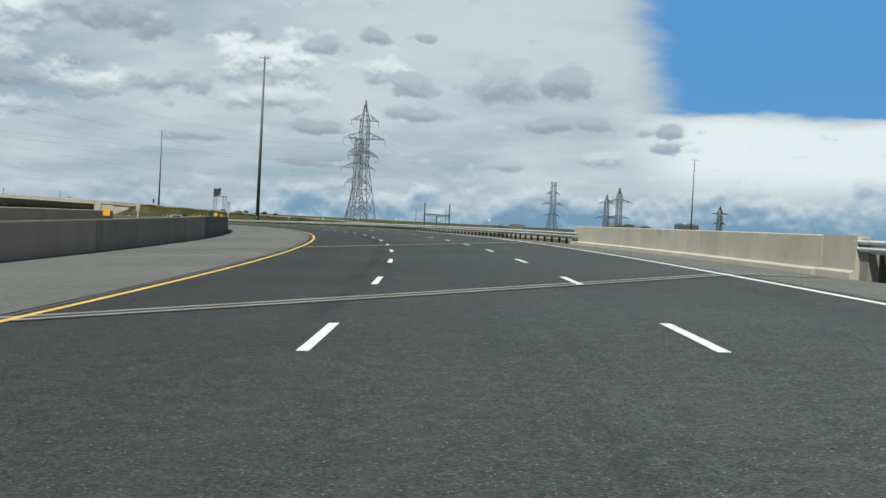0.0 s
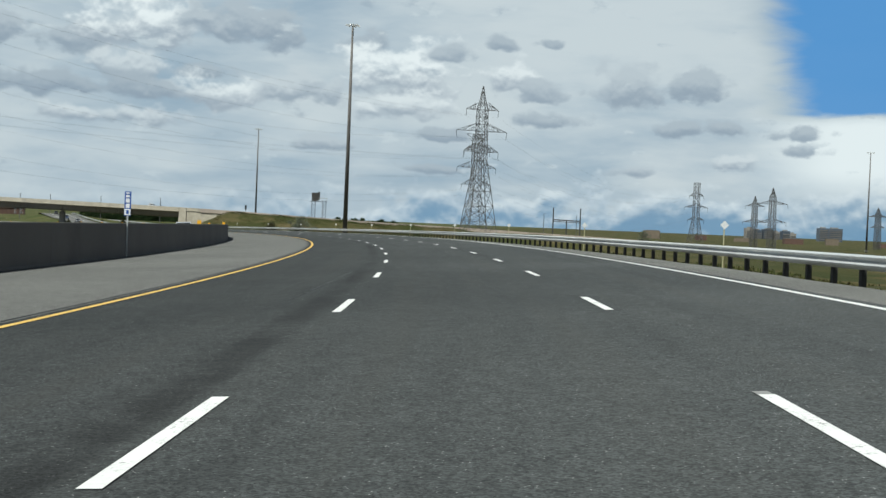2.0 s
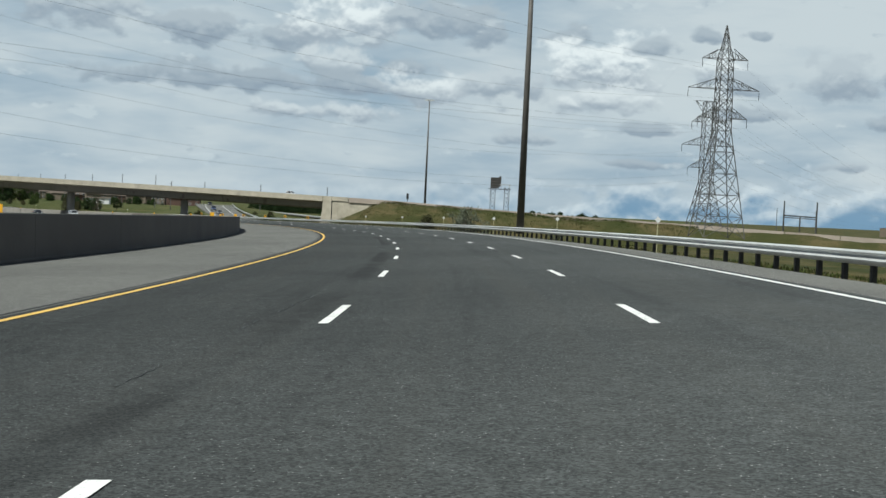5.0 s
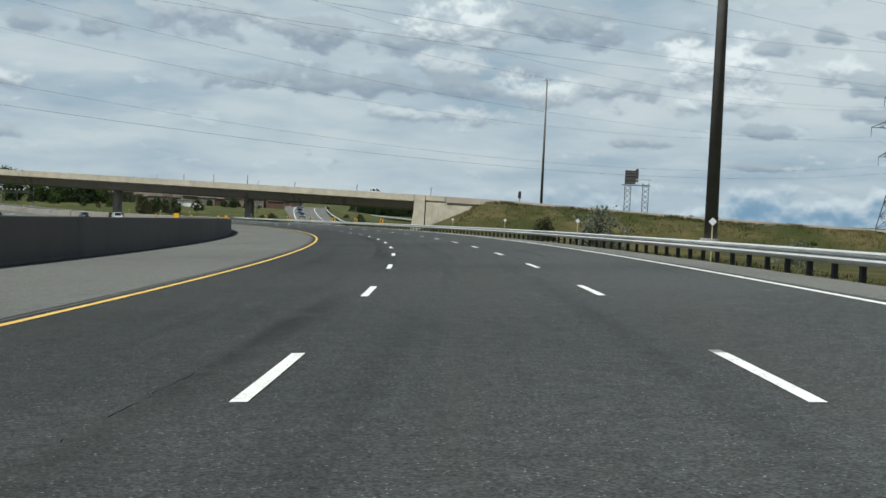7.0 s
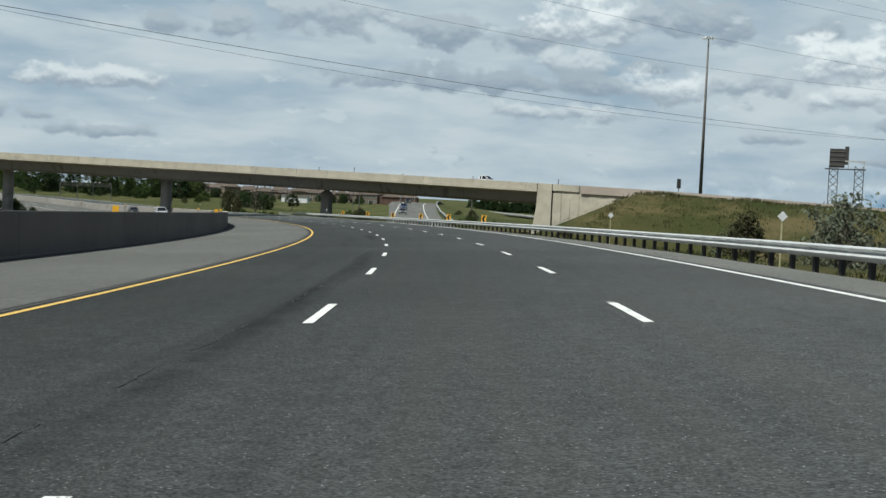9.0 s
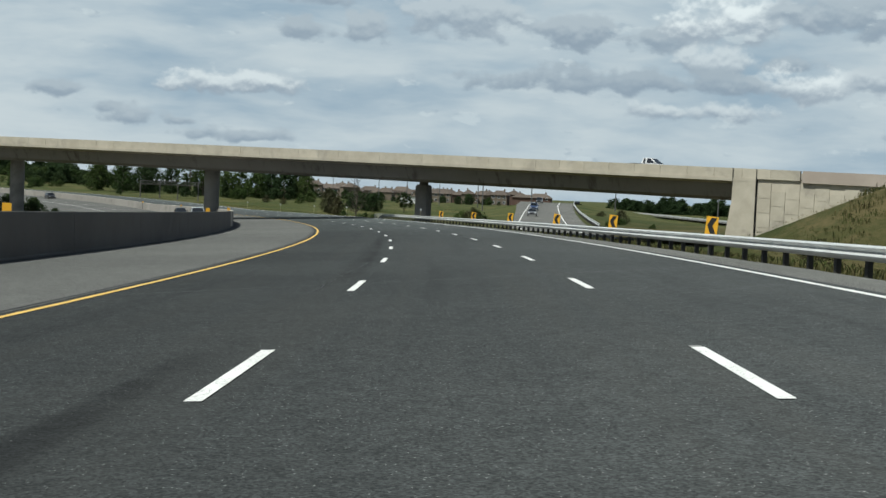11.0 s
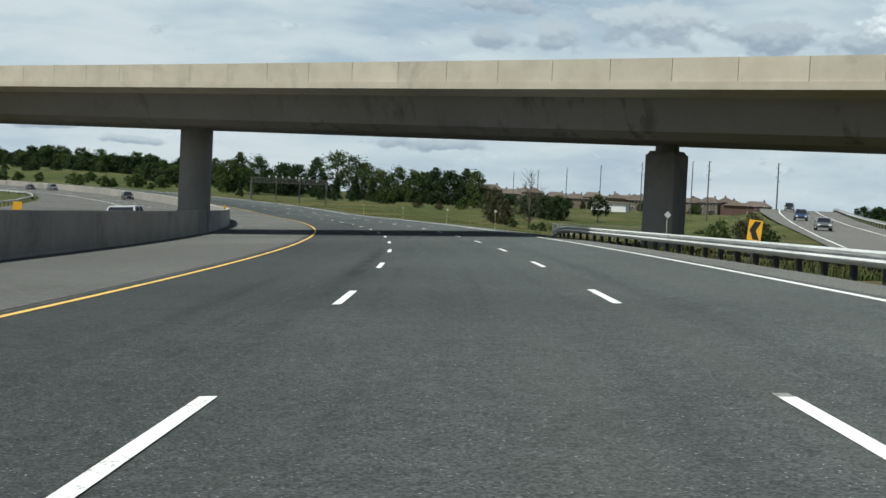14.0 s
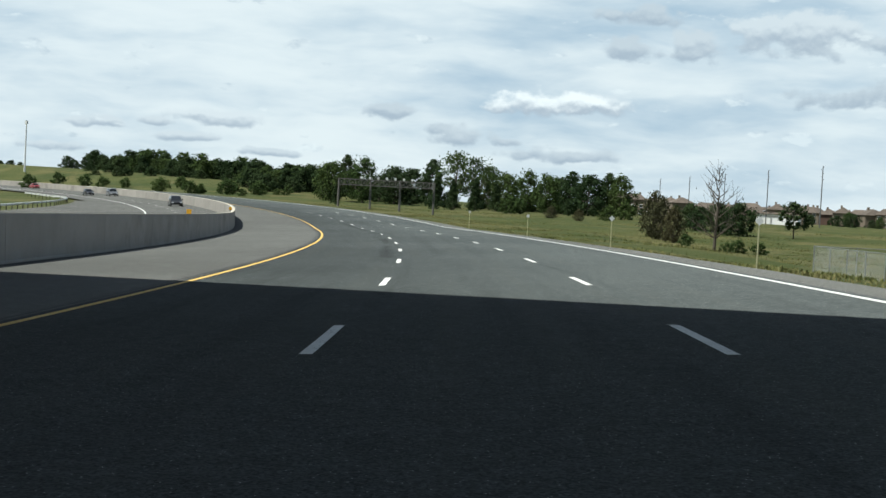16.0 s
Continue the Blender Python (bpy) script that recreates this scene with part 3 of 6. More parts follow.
def build_ground():
    def axis(lo, hi, step, reach):
        core = list(np.arange(lo, hi + 0.1, step))
        grow, d, out = step, hi, []
        while d < reach:
            grow *= 1.35
            d += grow
            out.append(d)
        grow, d, back = step, lo, []
        while d > -reach:
            grow *= 1.35
            d -= grow
            back.append(d)
        return np.array(back[::-1] + core + out)
    xs, ys = axis(-620, 320, 4.0, 4500), axis(-60, 900, 4.0, 4500)
    gx, gy = np.meshgrid(xs, ys)
    fx, fy = gx.ravel(), gy.ravel()
    z = ground_z(fx, fy)
    rng = np.random.RandomState(3)
    s, u = nearest(fx, fy)
    off = (u > 9) | (u < -48)
    z = z + np.where(off, rng.normal(0, 0.10, len(z)), 0)
    nx = len(xs)
    i = np.arange(len(ys) - 1)[:, None] * nx + np.arange(nx - 1)[None, :]
    i = i.ravel()
    faces = np.stack([i, i + 1, i + 1 + nx, i + nx], 1).tolist()
    me = mesh_of("ground", np.stack([fx, fy, z], 1).tolist(), faces, grass_mat, True)
    return structure("ground", me, "rough green and straw-coloured grass verge", "grass")


build_ground()

# ---------------------------------------------------------------- road
S_FINE = along(-150, 1080, 4.0)
road = structure("road", ribbon("road", S_FINE, [-6.0, -3.75, -1.9, 0, 1.9, 3.75, 5.7, 5.9], asphalt), "dark grey asphalt carriageway of a banked bend", "road")
shoulder_left = structure("shoulder_left", ribbon("shoulder_left", S_FINE, [-13.4, -10, -6.0], asphalt_old), "pale grey worn asphalt shoulder", "shoulder")
def right_edge_u(s):
    """Outer edge of the paved shoulder: wide on the bridge, ragged along the rail posts."""
    rail = 8.42 - 0.75 * float(smooth01((s - 330.0) / 90.0)) + 0.06 * math.sin(s * 0.9) + 0.05 * math.sin(s * 0.37 + 1.0)
    return 9.0 + (rail - 9.0) * float(smooth01((s - 76.0) / 14.0))


def shoulder_mesh():
    ss = along(-150, 1080, 2.0)
    vs, uv, fs = [], [], []
    for s in ss:
        for f in (0.0, 0.4, 0.8, 1.0):
            u = 5.9 + (right_edge_u(s) - 5.9) * f
            vs.append(on_road(s, u))
            uv.append((u, s))
    for i in range(len(ss) - 1):
        fs += [(i * 4 + j, i * 4 + j + 1, i * 4 + j + 5, i * 4 + j + 4) for j in range(3)]
    return mesh_of("shoulder_right", vs, fs, asphalt_old, uv=uv)


shoulder_right = structure("shoulder_right", shoulder_mesh(), "narrow grey asphalt shoulder with gravel edge", "shoulder")
child("joint_seam", ribbon("joint_seam", S_FINE, [-6.12, -6.06], rubber, 0.006), shoulder_left, "dark tar seam along the shoulder")
# narrow black strip following the foot of the barrier
child("dirt_line", ribbon("dirt_line", S_FINE, [-12.76, -12.56], rubber, 0.006), shoulder_left, "black line along the barrier foot")
child("edge_line", ribbon("edge_line", S_FINE, [5.44, 5.58], paint_white, 0.008), road, "solid white edge line")
child("median_line", ribbon("median_line", S_FINE, [-5.81, -5.68], paint_yellow, 0.008), road, "solid yellow edge line")


def lane_dash(s0, u, length=3.15, width=0.122):
    ss = along(s0, s0 + length, 1.0)
    return ribbon("lane_dash", ss, [u - width / 2, u + width / 2], paint_white, 0.008)


paint_ghost = worn_paint("rubbed_road_paint", (0.17, 0.17, 0.165), (0.30, 0.30, 0.29), 0.9)
PHASE = 11.51
for k in range(-6, 58):
    for u in (-1.875, 1.875):
        s_dash = PHASE + 12.0 * k - (0.1 if u > 0 else 0.0)
        dash = child("lane_dash", lane_dash(s_dash, u), road)
        if u > 0:
            child("worn_end", ribbon("worn_end", [s_dash + 3.16, s_dash + 3.16 + (0.12, 0.24, 0.17)[k % 3]], [u - 0.061, u + 0.05], paint_ghost, 0.007), dash, "grey rubbed-off paint")

# left barrier, cast in lengths with open joints
def barrier_profile(u, h):
    return [(u + 0.205, -0.05), (u + 0.20, 0.06), (u + 0.175, 0.10), (u + 0.15, h - 0.03), (u + 0.12, h), (u - 0.12, h), (u - 0.15, h - 0.03), (u - 0.20, 0.06), (u - 0.205, -0.05)]


barrier = thing("median_barrier", "long dark stained concrete barrier on the shoulder", "barrier", pose(*on_road(200, -12.9)))
inv = barrier.matrix_basis.inverted()
s0 = -120.0
while s0 < 1000:
    s1 = s0 + 12.0
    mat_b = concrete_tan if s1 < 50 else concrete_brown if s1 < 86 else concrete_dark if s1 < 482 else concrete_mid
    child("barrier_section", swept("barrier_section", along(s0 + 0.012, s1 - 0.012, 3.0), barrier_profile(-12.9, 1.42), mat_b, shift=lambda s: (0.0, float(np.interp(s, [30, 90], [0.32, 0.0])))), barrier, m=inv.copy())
    # sunlight on the barrier's top, put in as a strip of paler concrete
    child("coping", swept("coping", along(s0 + 0.012, s1 - 0.012, 3.0), [(-12.765, 1.405), (-12.765, 1.43), (-13.035, 1.43), (-13.035, 1.405)], concrete_pale, shift=lambda s: (0.0, float(np.interp(s, [30, 90], [0.32, 0.0])))), barrier, "pale strip painting the barrier's sunlit top", m=inv.copy())
    s0 = s1
child("repair_patch", swept("repair_patch", along(476.6, 479.9, 1.1), [(-12.722, 0.12), (-12.746, 1.38), (-12.76, 1.38), (-12.74, 0.12)], concrete_pale), barrier, "pale mortar patch", m=inv.copy())

# right bridge parapet at the start
structure("shoulder_bridge", ribbon("shoulder_bridge", along(-150, 92, 4.0), [9.0, 9.4, 9.9], asphalt_old), "grey asphalt shoulder on the bridge", "shoulder")
parapet_r = thing("bridge_parapet", "pale beige concrete bridge parapet with a kerbed foot", "parapet", pose(*on_road(50, 9.3)))
inv = parapet_r.matrix_basis.inverted()
for a, b in ((33.2, 46.6), (46.6, 60.2), (60.2, 71.7), (71.7, 74.0)):
    child("parapet_section", swept("parapet_section", along(a + 0.012, b - 0.012, 3.0),
          [(9.05, -0.1), (9.07, 0.14), (9.28, 0.20), (9.32, 1.03), (9.35, 1.06), (9.60, 1.06), (9.63, 1.03), (9.63, -0.1)], concrete_pale), parapet_r, m=inv.copy())
child("end_post", swept("end_post", along(30.6, 33.15, 1.25), [(9.16, -0.1), (9.18, 0.16), (9.30, 0.22), (9.33, 1.06), (9.63, 1.06), (9.63, -0.1)], concrete_pale), parapet_r, "pale concrete end block", m=inv.copy())
child("end_cap", swept("end_cap", along(30.0, 30.55, 0.5), [(9.40, -0.1), (9.40, 0.98), (9.66, 0.98), (9.66, -0.1)], concrete_mid), parapet_r, "weathered grey end", m=inv.copy())


# guard rail: corrugated steel beam on timber posts
def rail_shift(s):
    """The rail swings out to the bridge parapet at one end and down to the ground at the other."""
    k, e = min(max((90.0 - s) / 18.0, 0.0), 1.0), min(max((s - 528.0) / 8.5, 0.0), 1.0)
    n = min(max((s - 330.0) / 90.0, 0.0), 1.0)
    return 1.30 - 0.75 * n * n * (3 - 2 * n) + 0.75 * k * k * (3 - 2 * k) + 0.5 * e * e, 0.42 * e * e - 0.025 + 0.06 * n


beam = [(7.17, 0.655), (7.08, 0.645), (7.03, 0.625), (7.02, 0.605), (7.06, 0.565), (7.15, 0.51), (7.07, 0.485), (7.03, 0.462), (7.02, 0.440), (7.06, 0.395), (7.16, 0.335),
        (7.18, 0.34), (7.08, 0.40), (7.04, 0.44), (7.05, 0.458), (7.17, 0.505), (7.08, 0.57), (7.04, 0.605), (7.09, 0.632), (7.18, 0.64)]
rail = thing("guard_rail", "galvanised corrugated steel guard rail on dark posts", "guard rail", pose(*on_road(300, 7.1)))
inv = rail.matrix_basis.inverted()
for a in along(72.4, 536.6, 7.62)[:-1]:
    child("rail_beam", swept("rail_beam", along(a, a + 7.66, 1.9), beam, steel_beam, shift=rail_shift), rail, m=inv.copy())
post_mesh = Shape().box((0, 0, 0.16), (0.11, 0.18, 0.92)).mesh("post", post_wood)
for s in along(74, 534, 1.905):
    du, drop = rail_shift(s)
    p = on_road(s, 7.28 + du)
    child("post", post_mesh, rail, m=inv @ pose(p.x, p.y, p.z - drop, rz=math.degrees(heading(s))))
first_rail = thing("approach_rail", "galvanised steel guard rail before the bridge parapet", "guard rail", pose(*on_road(10, 8.8)))
inv = first_rail.matrix_basis.inverted()
for a in along(-35.6, 30.6, 7.62)[:-1]:
    child("rail_beam", swept("rail_beam", along(a, a + 7.66, 1.9), [(u + 2.3, z + 0.31) for u, z in beam], steel_beam), first_rail, m=inv.copy())
for s in along(-35, 29.6, 1.905):
    p = on_road(s, 9.60, 0.26)
    child("post", post_mesh, first_rail, m=inv @ pose(p.x, p.y, p.z, rz=math.degrees(heading(s))))

# ---------------------------------------------------------------- overpass
overpass = thing("overpass", "long concrete motorway overpass with pale parapet", "bridge", pose(*over(40, 6, -5.5)))
oinv = overpass.matrix_basis.inverted()


def over_swept(name, w_list, profile, mat):
    """profile: (b, height below the parapet top)."""
    vs, fs, n = [], [], len(profile)
    for w in w_list:
        t = float(over_top(w))
        for b, d in profile:
            vs.append(over(w, b, t - d))
    for i in range(len(w_list) - 1):
        for j in range(n):
            k = (j + 1) % n
            fs.append((i * n + j, i * n + k, (i + 1) * n + k, (i + 1) * n + j))
    fs += [tuple(range(n))[::-1], tuple((len(w_list) - 1) * n + j for j in range(n))]
    return mesh_of(name, vs, fs, mat)


BW = 12.2
child("deck", over_swept("deck", along(-1.1, 330, 6.0), [(-0.06, 1.0), (-0.06, 1.33), (1.7, 1.62), (BW - 1.7, 1.62), (BW + 0.06, 1.33), (BW + 0.06, 1.0)], concrete_pale), overpass, m=oinv.copy())
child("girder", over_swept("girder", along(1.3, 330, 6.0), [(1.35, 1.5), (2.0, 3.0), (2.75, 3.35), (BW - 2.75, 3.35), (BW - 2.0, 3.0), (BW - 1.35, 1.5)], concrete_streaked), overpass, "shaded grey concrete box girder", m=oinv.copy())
w0 = -5.75
while w0 < 330:
    for b0, b1 in ((0.0, 0.32), (BW - 0.32, BW)):
        child("parapet_panel", over_swept("parapet_panel", [w0 + 0.012, w0 + 3.038], [(b0, 0.0), (b0, 1.01), (b1, 1.01), (b1, 0.0)], concrete_pale), overpass, m=oinv.copy())
    w0 += 3.05


def pier(w, kind):
    t = float(over_top(w))
    c = over(w, 7.4 if kind == "round" else 7.65, 0)
    top = t - 3.33
    gz = float(ground_z([c.x], [c.y])[0]) - 0.6
    sh = Shape()
    if kind == "round":
        sh.tube((c.x, c.y, gz), (c.x, c.y, top), 1.04, 1.04, 32)
    else:
        sh.box((c.x, c.y, (gz + top - 0.5) / 2), (1.72, 1.15, top - 0.5 - gz), rot=-0.041)
        sh.box((c.x, c.y, top - 0.42), (1.6, 1.1, 0.2), rot=-0.041, taper=0.85)
        sh.tube((c.x, c.y, top - 0.4), (c.x, c.y, top + 0.05), 0.6, 0.55, 20)
    child("pier", sh.mesh("pier", concrete_grey, False), overpass, "grey concrete pier", m=oinv.copy())


for w, kind in ((44.9, "square"), (78.55, "round"), (114.0, "round"), (146.0, "round"), (180.0, "round")):
    pier(w, kind)
def abutment_mesh():
    """A solid end block whose road face leans back towards the bridge."""
    t = float(over_top(0))
    vs = [over(w, b, t - d) for b in (-0.05, BW) for w, d in ((-1.15, 1.02), (1.32, 1.02), (1.36, 3.4), (2.3, 9.5), (-1.15, 9.5))]
    return Shape().add(vs, [(0, 4, 3, 2, 1), (5, 6, 7, 8, 9), (0, 1, 6, 5), (1, 2, 7, 6), (2, 3, 8, 7), (3, 4, 9, 8), (4, 0, 5, 9)]).mesh("abutment", concrete_pale)


child("abutment", abutment_mesh(), overpass, "pale concrete abutment", m=oinv.copy())
# dark recesses between deck, end block and wing wall
for wj in (1.34, -1.2):
    child("movement_joint", over_swept("movement_joint", [wj - 0.035, wj + 0.035], [(-0.075, 0.02), (-0.075, 1.9 if wj > 0 else 6.5), (0.3, 1.9 if wj > 0 else 6.5), (0.3, 0.02)], rubber), overpass, "dark open joint", m=oinv.copy())
child("wing_wall", over_swept("wing_wall", [-15.2, -1.25], [(0.22, 1.03), (0.22, 9.0), (0.8, 9.0), (0.8, 1.03)], concrete_pale), overpass, "wing wall behind pale precast panels", m=oinv.copy())
rng_p = random.Random(5)
for i in range(9):
    for k in range(4):
        a, d0 = -14.75 + 1.5 * i, 1.45 + 1.5 * k + (0.75 if i % 2 else 0.0)
        out = 0.16 - rng_p.uniform(0, 0.02)
        child("wall_panel", over_swept("wall_panel", [a + 0.02, a + 1.46], [(out, d0), (out, d0 + 1.46), (0.24, d0 + 1.46), (0.24, d0)], concrete_pale), overpass, m=oinv.copy())
# parapet of the crossing road going on over the embankment
far_wall = thing("roadside_barrier", "pale concrete barrier along the crossing road", "barrier", pose(*over(-100, 0, 0)))
finv = far_wall.matrix_basis.inverted()
for a in along(-380, -5.8, 12.0)[:-1]:
    child("barrier_section", over_swept("barrier_section", along(a + 0.01, a + 11.9, 6.0), [(0.0, 0.0), (-0.1, 1.2), (0.5, 1.2), (0.3, 0.0)], concrete_tan), far_wall, m=finv.copy())
structure("crossing_road", over_swept("crossing_road", along(-380, 330, 10.0), [(0.33, 0.93), (0.33, 1.01), (BW - 0.33, 1.01), (BW - 0.33, 0.93)], asphalt_far), "grey asphalt of the crossing road", "road")


# ---------------------------------------------------------------- high masts
def high_mast(x, y, z0, z1, k=1.0, group="high mast lights"):
    ob = thing("high_mast_light", "tall tapering steel high mast with a ring of lamps", "light pole", pose(x, y, z0), group)
    h = z1 - z0
    child("mast", Shape().tube((0, 0, -0.6), (0, 0, h), 0.47 * k, 0.19 * k, 16).mesh("mast", steel_pole, True), ob)
    child("base_plate", Shape().tube((0, 0, -0.1), (0, 0, 0.15), 0.75, 0.72, 16).mesh("base_plate", concrete_grey), ob)
    child("head_ring", Shape().tube((0, 0, h - 0.5), (0, 0, h), 0.25, 0.2, 12).mesh("head_ring", steel_galv), ob)
    lamp = Shape().box((1.15, 0, h - 0.30), (0.62, 0.40, 0.30), taper=0.6).tube((0.12, 0, h - 0.45), (1.0, 0, h - 0.12), 0.04, 0.04, 6).mesh("luminaire", steel_galv)
    for k in range(6):
        child("luminaire", lamp, ob, m=pose(0, 0, 0, rz=60 * k + 20))
    return ob


high_mast(-54.4, 315.5, -1.4, 39.3)
high_mast(-134.0, 537.2, 1.4, 33.3, 0.78)
high_mast(87.8, 534.3, -3.0, 31.8, 0.78)

# ---------------------------------------------------------------- opposite carriageway and its edges
structure("road_opposite", ribbon("road_opposite", S_FINE, [-27.2, -22, -18, -13.3], asphalt_far, 0.0), "sunlit grey asphalt of the opposite carriageway", "road")
opp = bpy.data.objects["road_opposite"]
child("edge_line", ribbon("edge_line", S_FINE, [-22.6, -22.4], paint_white, 0.010), opp, "solid white edge line")
for k in range(0, 86):
    child("lane_dash", lane_dash(6.0 + 12.0 * k, -18.6), opp)
NOSE = ((560, -57.0), (600, -52.0), (650, -46.0), (700, -40.2), (745, -34.8), (775, -31.6), (790, -30.6), (796, -31.2), (802, -32.6), (815, -33.4), (835, -34.0))


def left_point(s, u, dz):
    """A point beyond the opposite carriageway, level with its far edge."""
    p = on_road(s, u)
    return Vector((p.x, p.y, float(road_z(s, max(u, -27.6))) + dz))


def slip_road_mesh():
    vs, uv, fs = [], [], []
    ss = along(560, 788, 6.0)
    for s in ss:
        edge = float(np.interp(s, [n[0] for n in NOSE[:7]], [n[1] for n in NOSE[:7]])) + 1.2
        for f in (0.0, 0.5, 1.0):
            u = -27.2 + (min(edge, -27.3) + 27.2) * f
            vs.append(left_point(s, u, 0.0))
            uv.append((u, s))
    for i in range(len(ss) - 1):
        fs += [(i * 3 + j, i * 3 + 3 + j, i * 3 + 4 + j, i * 3 + 1 + j) for j in range(2)]
    return mesh_of("slip_road", vs, fs, asphalt_far, uv=uv)


structure("slip_road", slip_road_mesh(), "grey asphalt slip road leaving the opposite carriageway", "road")
inner = thing("inner_guard_rail", "low steel guard rail hooked round the nose of a grass island", "guard rail", pose(*left_point(700, -40.2, 0.0)))
inv = inner.matrix_basis.inverted()
for (sa, ua), (sb, ub) in zip(NOSE[:-1], NOSE[1:]):
    a, b = left_point(sa, ua, 0.0), left_point(sb, ub, 0.0)
    d = (b - a).normalized()
    n = Vector((-d.y, d.x, 0)) * 0.09
    prof = [(n * (q - 7.1) / 0.09 * 0.8, z) for q, z in beam]
    vs = [p + off + Vector((0, 0, z)) for p in (a, b) for off, z in prof]
    m = len(prof)
    child("rail_beam", Shape().add(vs, [(j, (j + 1) % m, m + (j + 1) % m, m + j) for j in range(m)]).mesh("rail_beam", steel_beam), inner, m=inv.copy())
    count = max(1, int((b - a).length / 3.81))
    for k in range(count):
        q = a.lerp(b, k / count)
        child("post", post_mesh, inner, m=inv @ pose(q.x, q.y, q.z, rz=math.degrees(math.atan2(-d.x, d.y))))
back_wall = thing("back_parapet", "tall dark concrete parapet of the neighbouring bridge deck", "parapet", pose(*on_road(20, -14.2)))
inv = back_wall.matrix_basis.inverted()
for a in along(-120, 57.6, 12.0)[:-1]:
    child("parapet_section", swept("parapet_section", along(a + 0.01, a + 11.82, 4.0), barrier_profile(-14.2, 1.60), concrete_tan), back_wall, m=inv.copy())

# ---------------------------------------------------------------- joints, seams and cracks in the road
joint_steel = speckled("joint_steel", (0.20, 0.20, 0.175), (0.32, 0.32, 0.28), 1.5, 0.75, 30.0, 0.2, 0.004, stain=(0.22, 0.13, 0.07))


def slanted(s_mid, u_list, skew, offset, width):
    """A band across the road; skew is metres along per metre across."""
    vs, fs = [], []
    for u in u_list:
        for k in (0, 1):
            vs.append(on_road(s_mid + skew * u + offset + width * k, u, 0.007))
    for i in range(len(u_list) - 1):
        fs.append((2 * i, 2 * i + 2, 2 * i + 3, 2 * i + 1))
    return vs, fs


U_ACROSS = [-13.0, -10, -8, -6, -4, -2, 0, 2, 4, 5.7, 7, 8.7]
for s_mid, skew in ((21.25, 1.10), (61.25, 0.95)):
    ej = structure("expansion_joint", Shape().add(*slanted(s_mid, U_ACROSS, skew, 0.27, 0.36)).mesh("expansion_joint", rubber), "skewed bridge expansion joint with steel edges", "expansion joint")
    child("seal_strip", Shape().add(*slanted(s_mid, U_ACROSS, skew, -0.24, 0.22)).mesh("seal_strip", rubber), ej, "dark poured seal")
    for off in (0.0, 0.64):
        child("joint_edge", Shape().add(*slanted(s_mid, U_ACROSS, skew, off, 0.27)).mesh("joint_edge", joint_steel), ej)
tar = speckled("crack_tar", (0.014, 0.014, 0.014), (0.028, 0.028, 0.027), 2.0, 0.6, 30.0, 0.2, 0.004)
structure("pavement_seam", Shape().add(*slanted(387.1, [u * 0.9 for u in range(-6, 7)], 0.72, 0.0, 0.035)).mesh("pavement_seam", tar), "dark seam across the asphalt", "seam")


def crack(s0, s1, u0, u1, seed, width=0.011):
    rng = random.Random(seed)
    n = int((s1 - s0) / 0.11)
    vs, fs, drift, keep = [], [], 0.0, True
    for i in range(n + 1):
        f = i / n
        drift = drift * 0.95 + rng.uniform(-0.014, 0.014)
        if rng.random() < 0.16:
            keep = rng.random() < 0.62
        w = width * rng.uniform(0.1, 2.2) * min(1, f * 8 + 0.1, (1 - f) * 8 + 0.1)
        u, s = u0 + (u1 - u0) * f + drift + rng.uniform(-0.016, 0.016), s0 + (s1 - s0) * f
        vs += [on_road(s, u - w / 2, 0.006), on_road(s, u + w / 2, 0.006)]
        if keep and i:
            fs.append((2 * i - 2, 2 * i - 1, 2 * i + 1, 2 * i))
    structure("pavement_crack", mesh_of("pavement_crack", vs, fs, tar), "ragged dark crack running along the asphalt", "crack")


crack(300, 322, -2.6, -2.5, 1)
crack(383, 398, -2.5, -2.2, 2)
crack(417, 430, -2.6, -2.45, 3)
crack(449, 466, -2.7, -2.35, 4)
crack(483, 489, 2.27, 2.12, 5, 0.009)
crack(490.5, 496, 2.16, 2.03, 15, 0.008)
crack(266, 284, -2.8, -2.6, 6)
crack(86, 100, -2.9, -2.6, 7)
crack(500, 520, -2.9, -2.6, 8)


for k, s in enumerate((40, 118, 146, 172, 205, 232, 330, 352, 436, 472, 508)):
    crack(s, s + 9 + (k * 5) % 8, -2.75 + 0.1 * (k % 3), -2.5 - 0.1 * (k % 2), 20 + k, 0.007)


# ---------------------------------------------------------------- signs along the verge
stake_wood = speckled("pale_stake_wood", (0.36, 0.34, 0.20), (0.50, 0.47, 0.30), 3.0, 0.8, 30.0, 0.1, 0.004)


def delineator(s, u=9.5):
    p = on_road(s, u)
    z = float(ground_z([p.x], [p.y])[0])
    top = float(road_z(s, 5.7)) + 0.30 + 1.0
    ob = thing("diamond_marker", "small white diamond marker on a pale wooden stake", "road marker", pose(p.x, p.y, z, rz=math.degrees(heading(s))), "diamond markers along the verge")
    h = top - z
    child("stake", Shape().box((0, 0.03, h / 2 - 0.15), (0.035, 0.04, h + 0.1)).mesh("stake", stake_wood), ob)
    d = 0.15
    plate = Shape().add([(0, -0.012, h - d), (d, -0.012, h), (0, -0.012, h + d), (-d, -0.012, h), (0, 0.0, h - d), (d, 0.0, h), (0, 0.0, h + d), (-d, 0.0, h)],
                        [(0, 1, 2, 3), (7, 6, 5, 4), (0, 4, 5, 1), (1, 5, 6, 2), (2, 6, 7, 3), (3, 7, 4, 0)])
    child("plate", plate.mesh("plate", sign_white), ob)


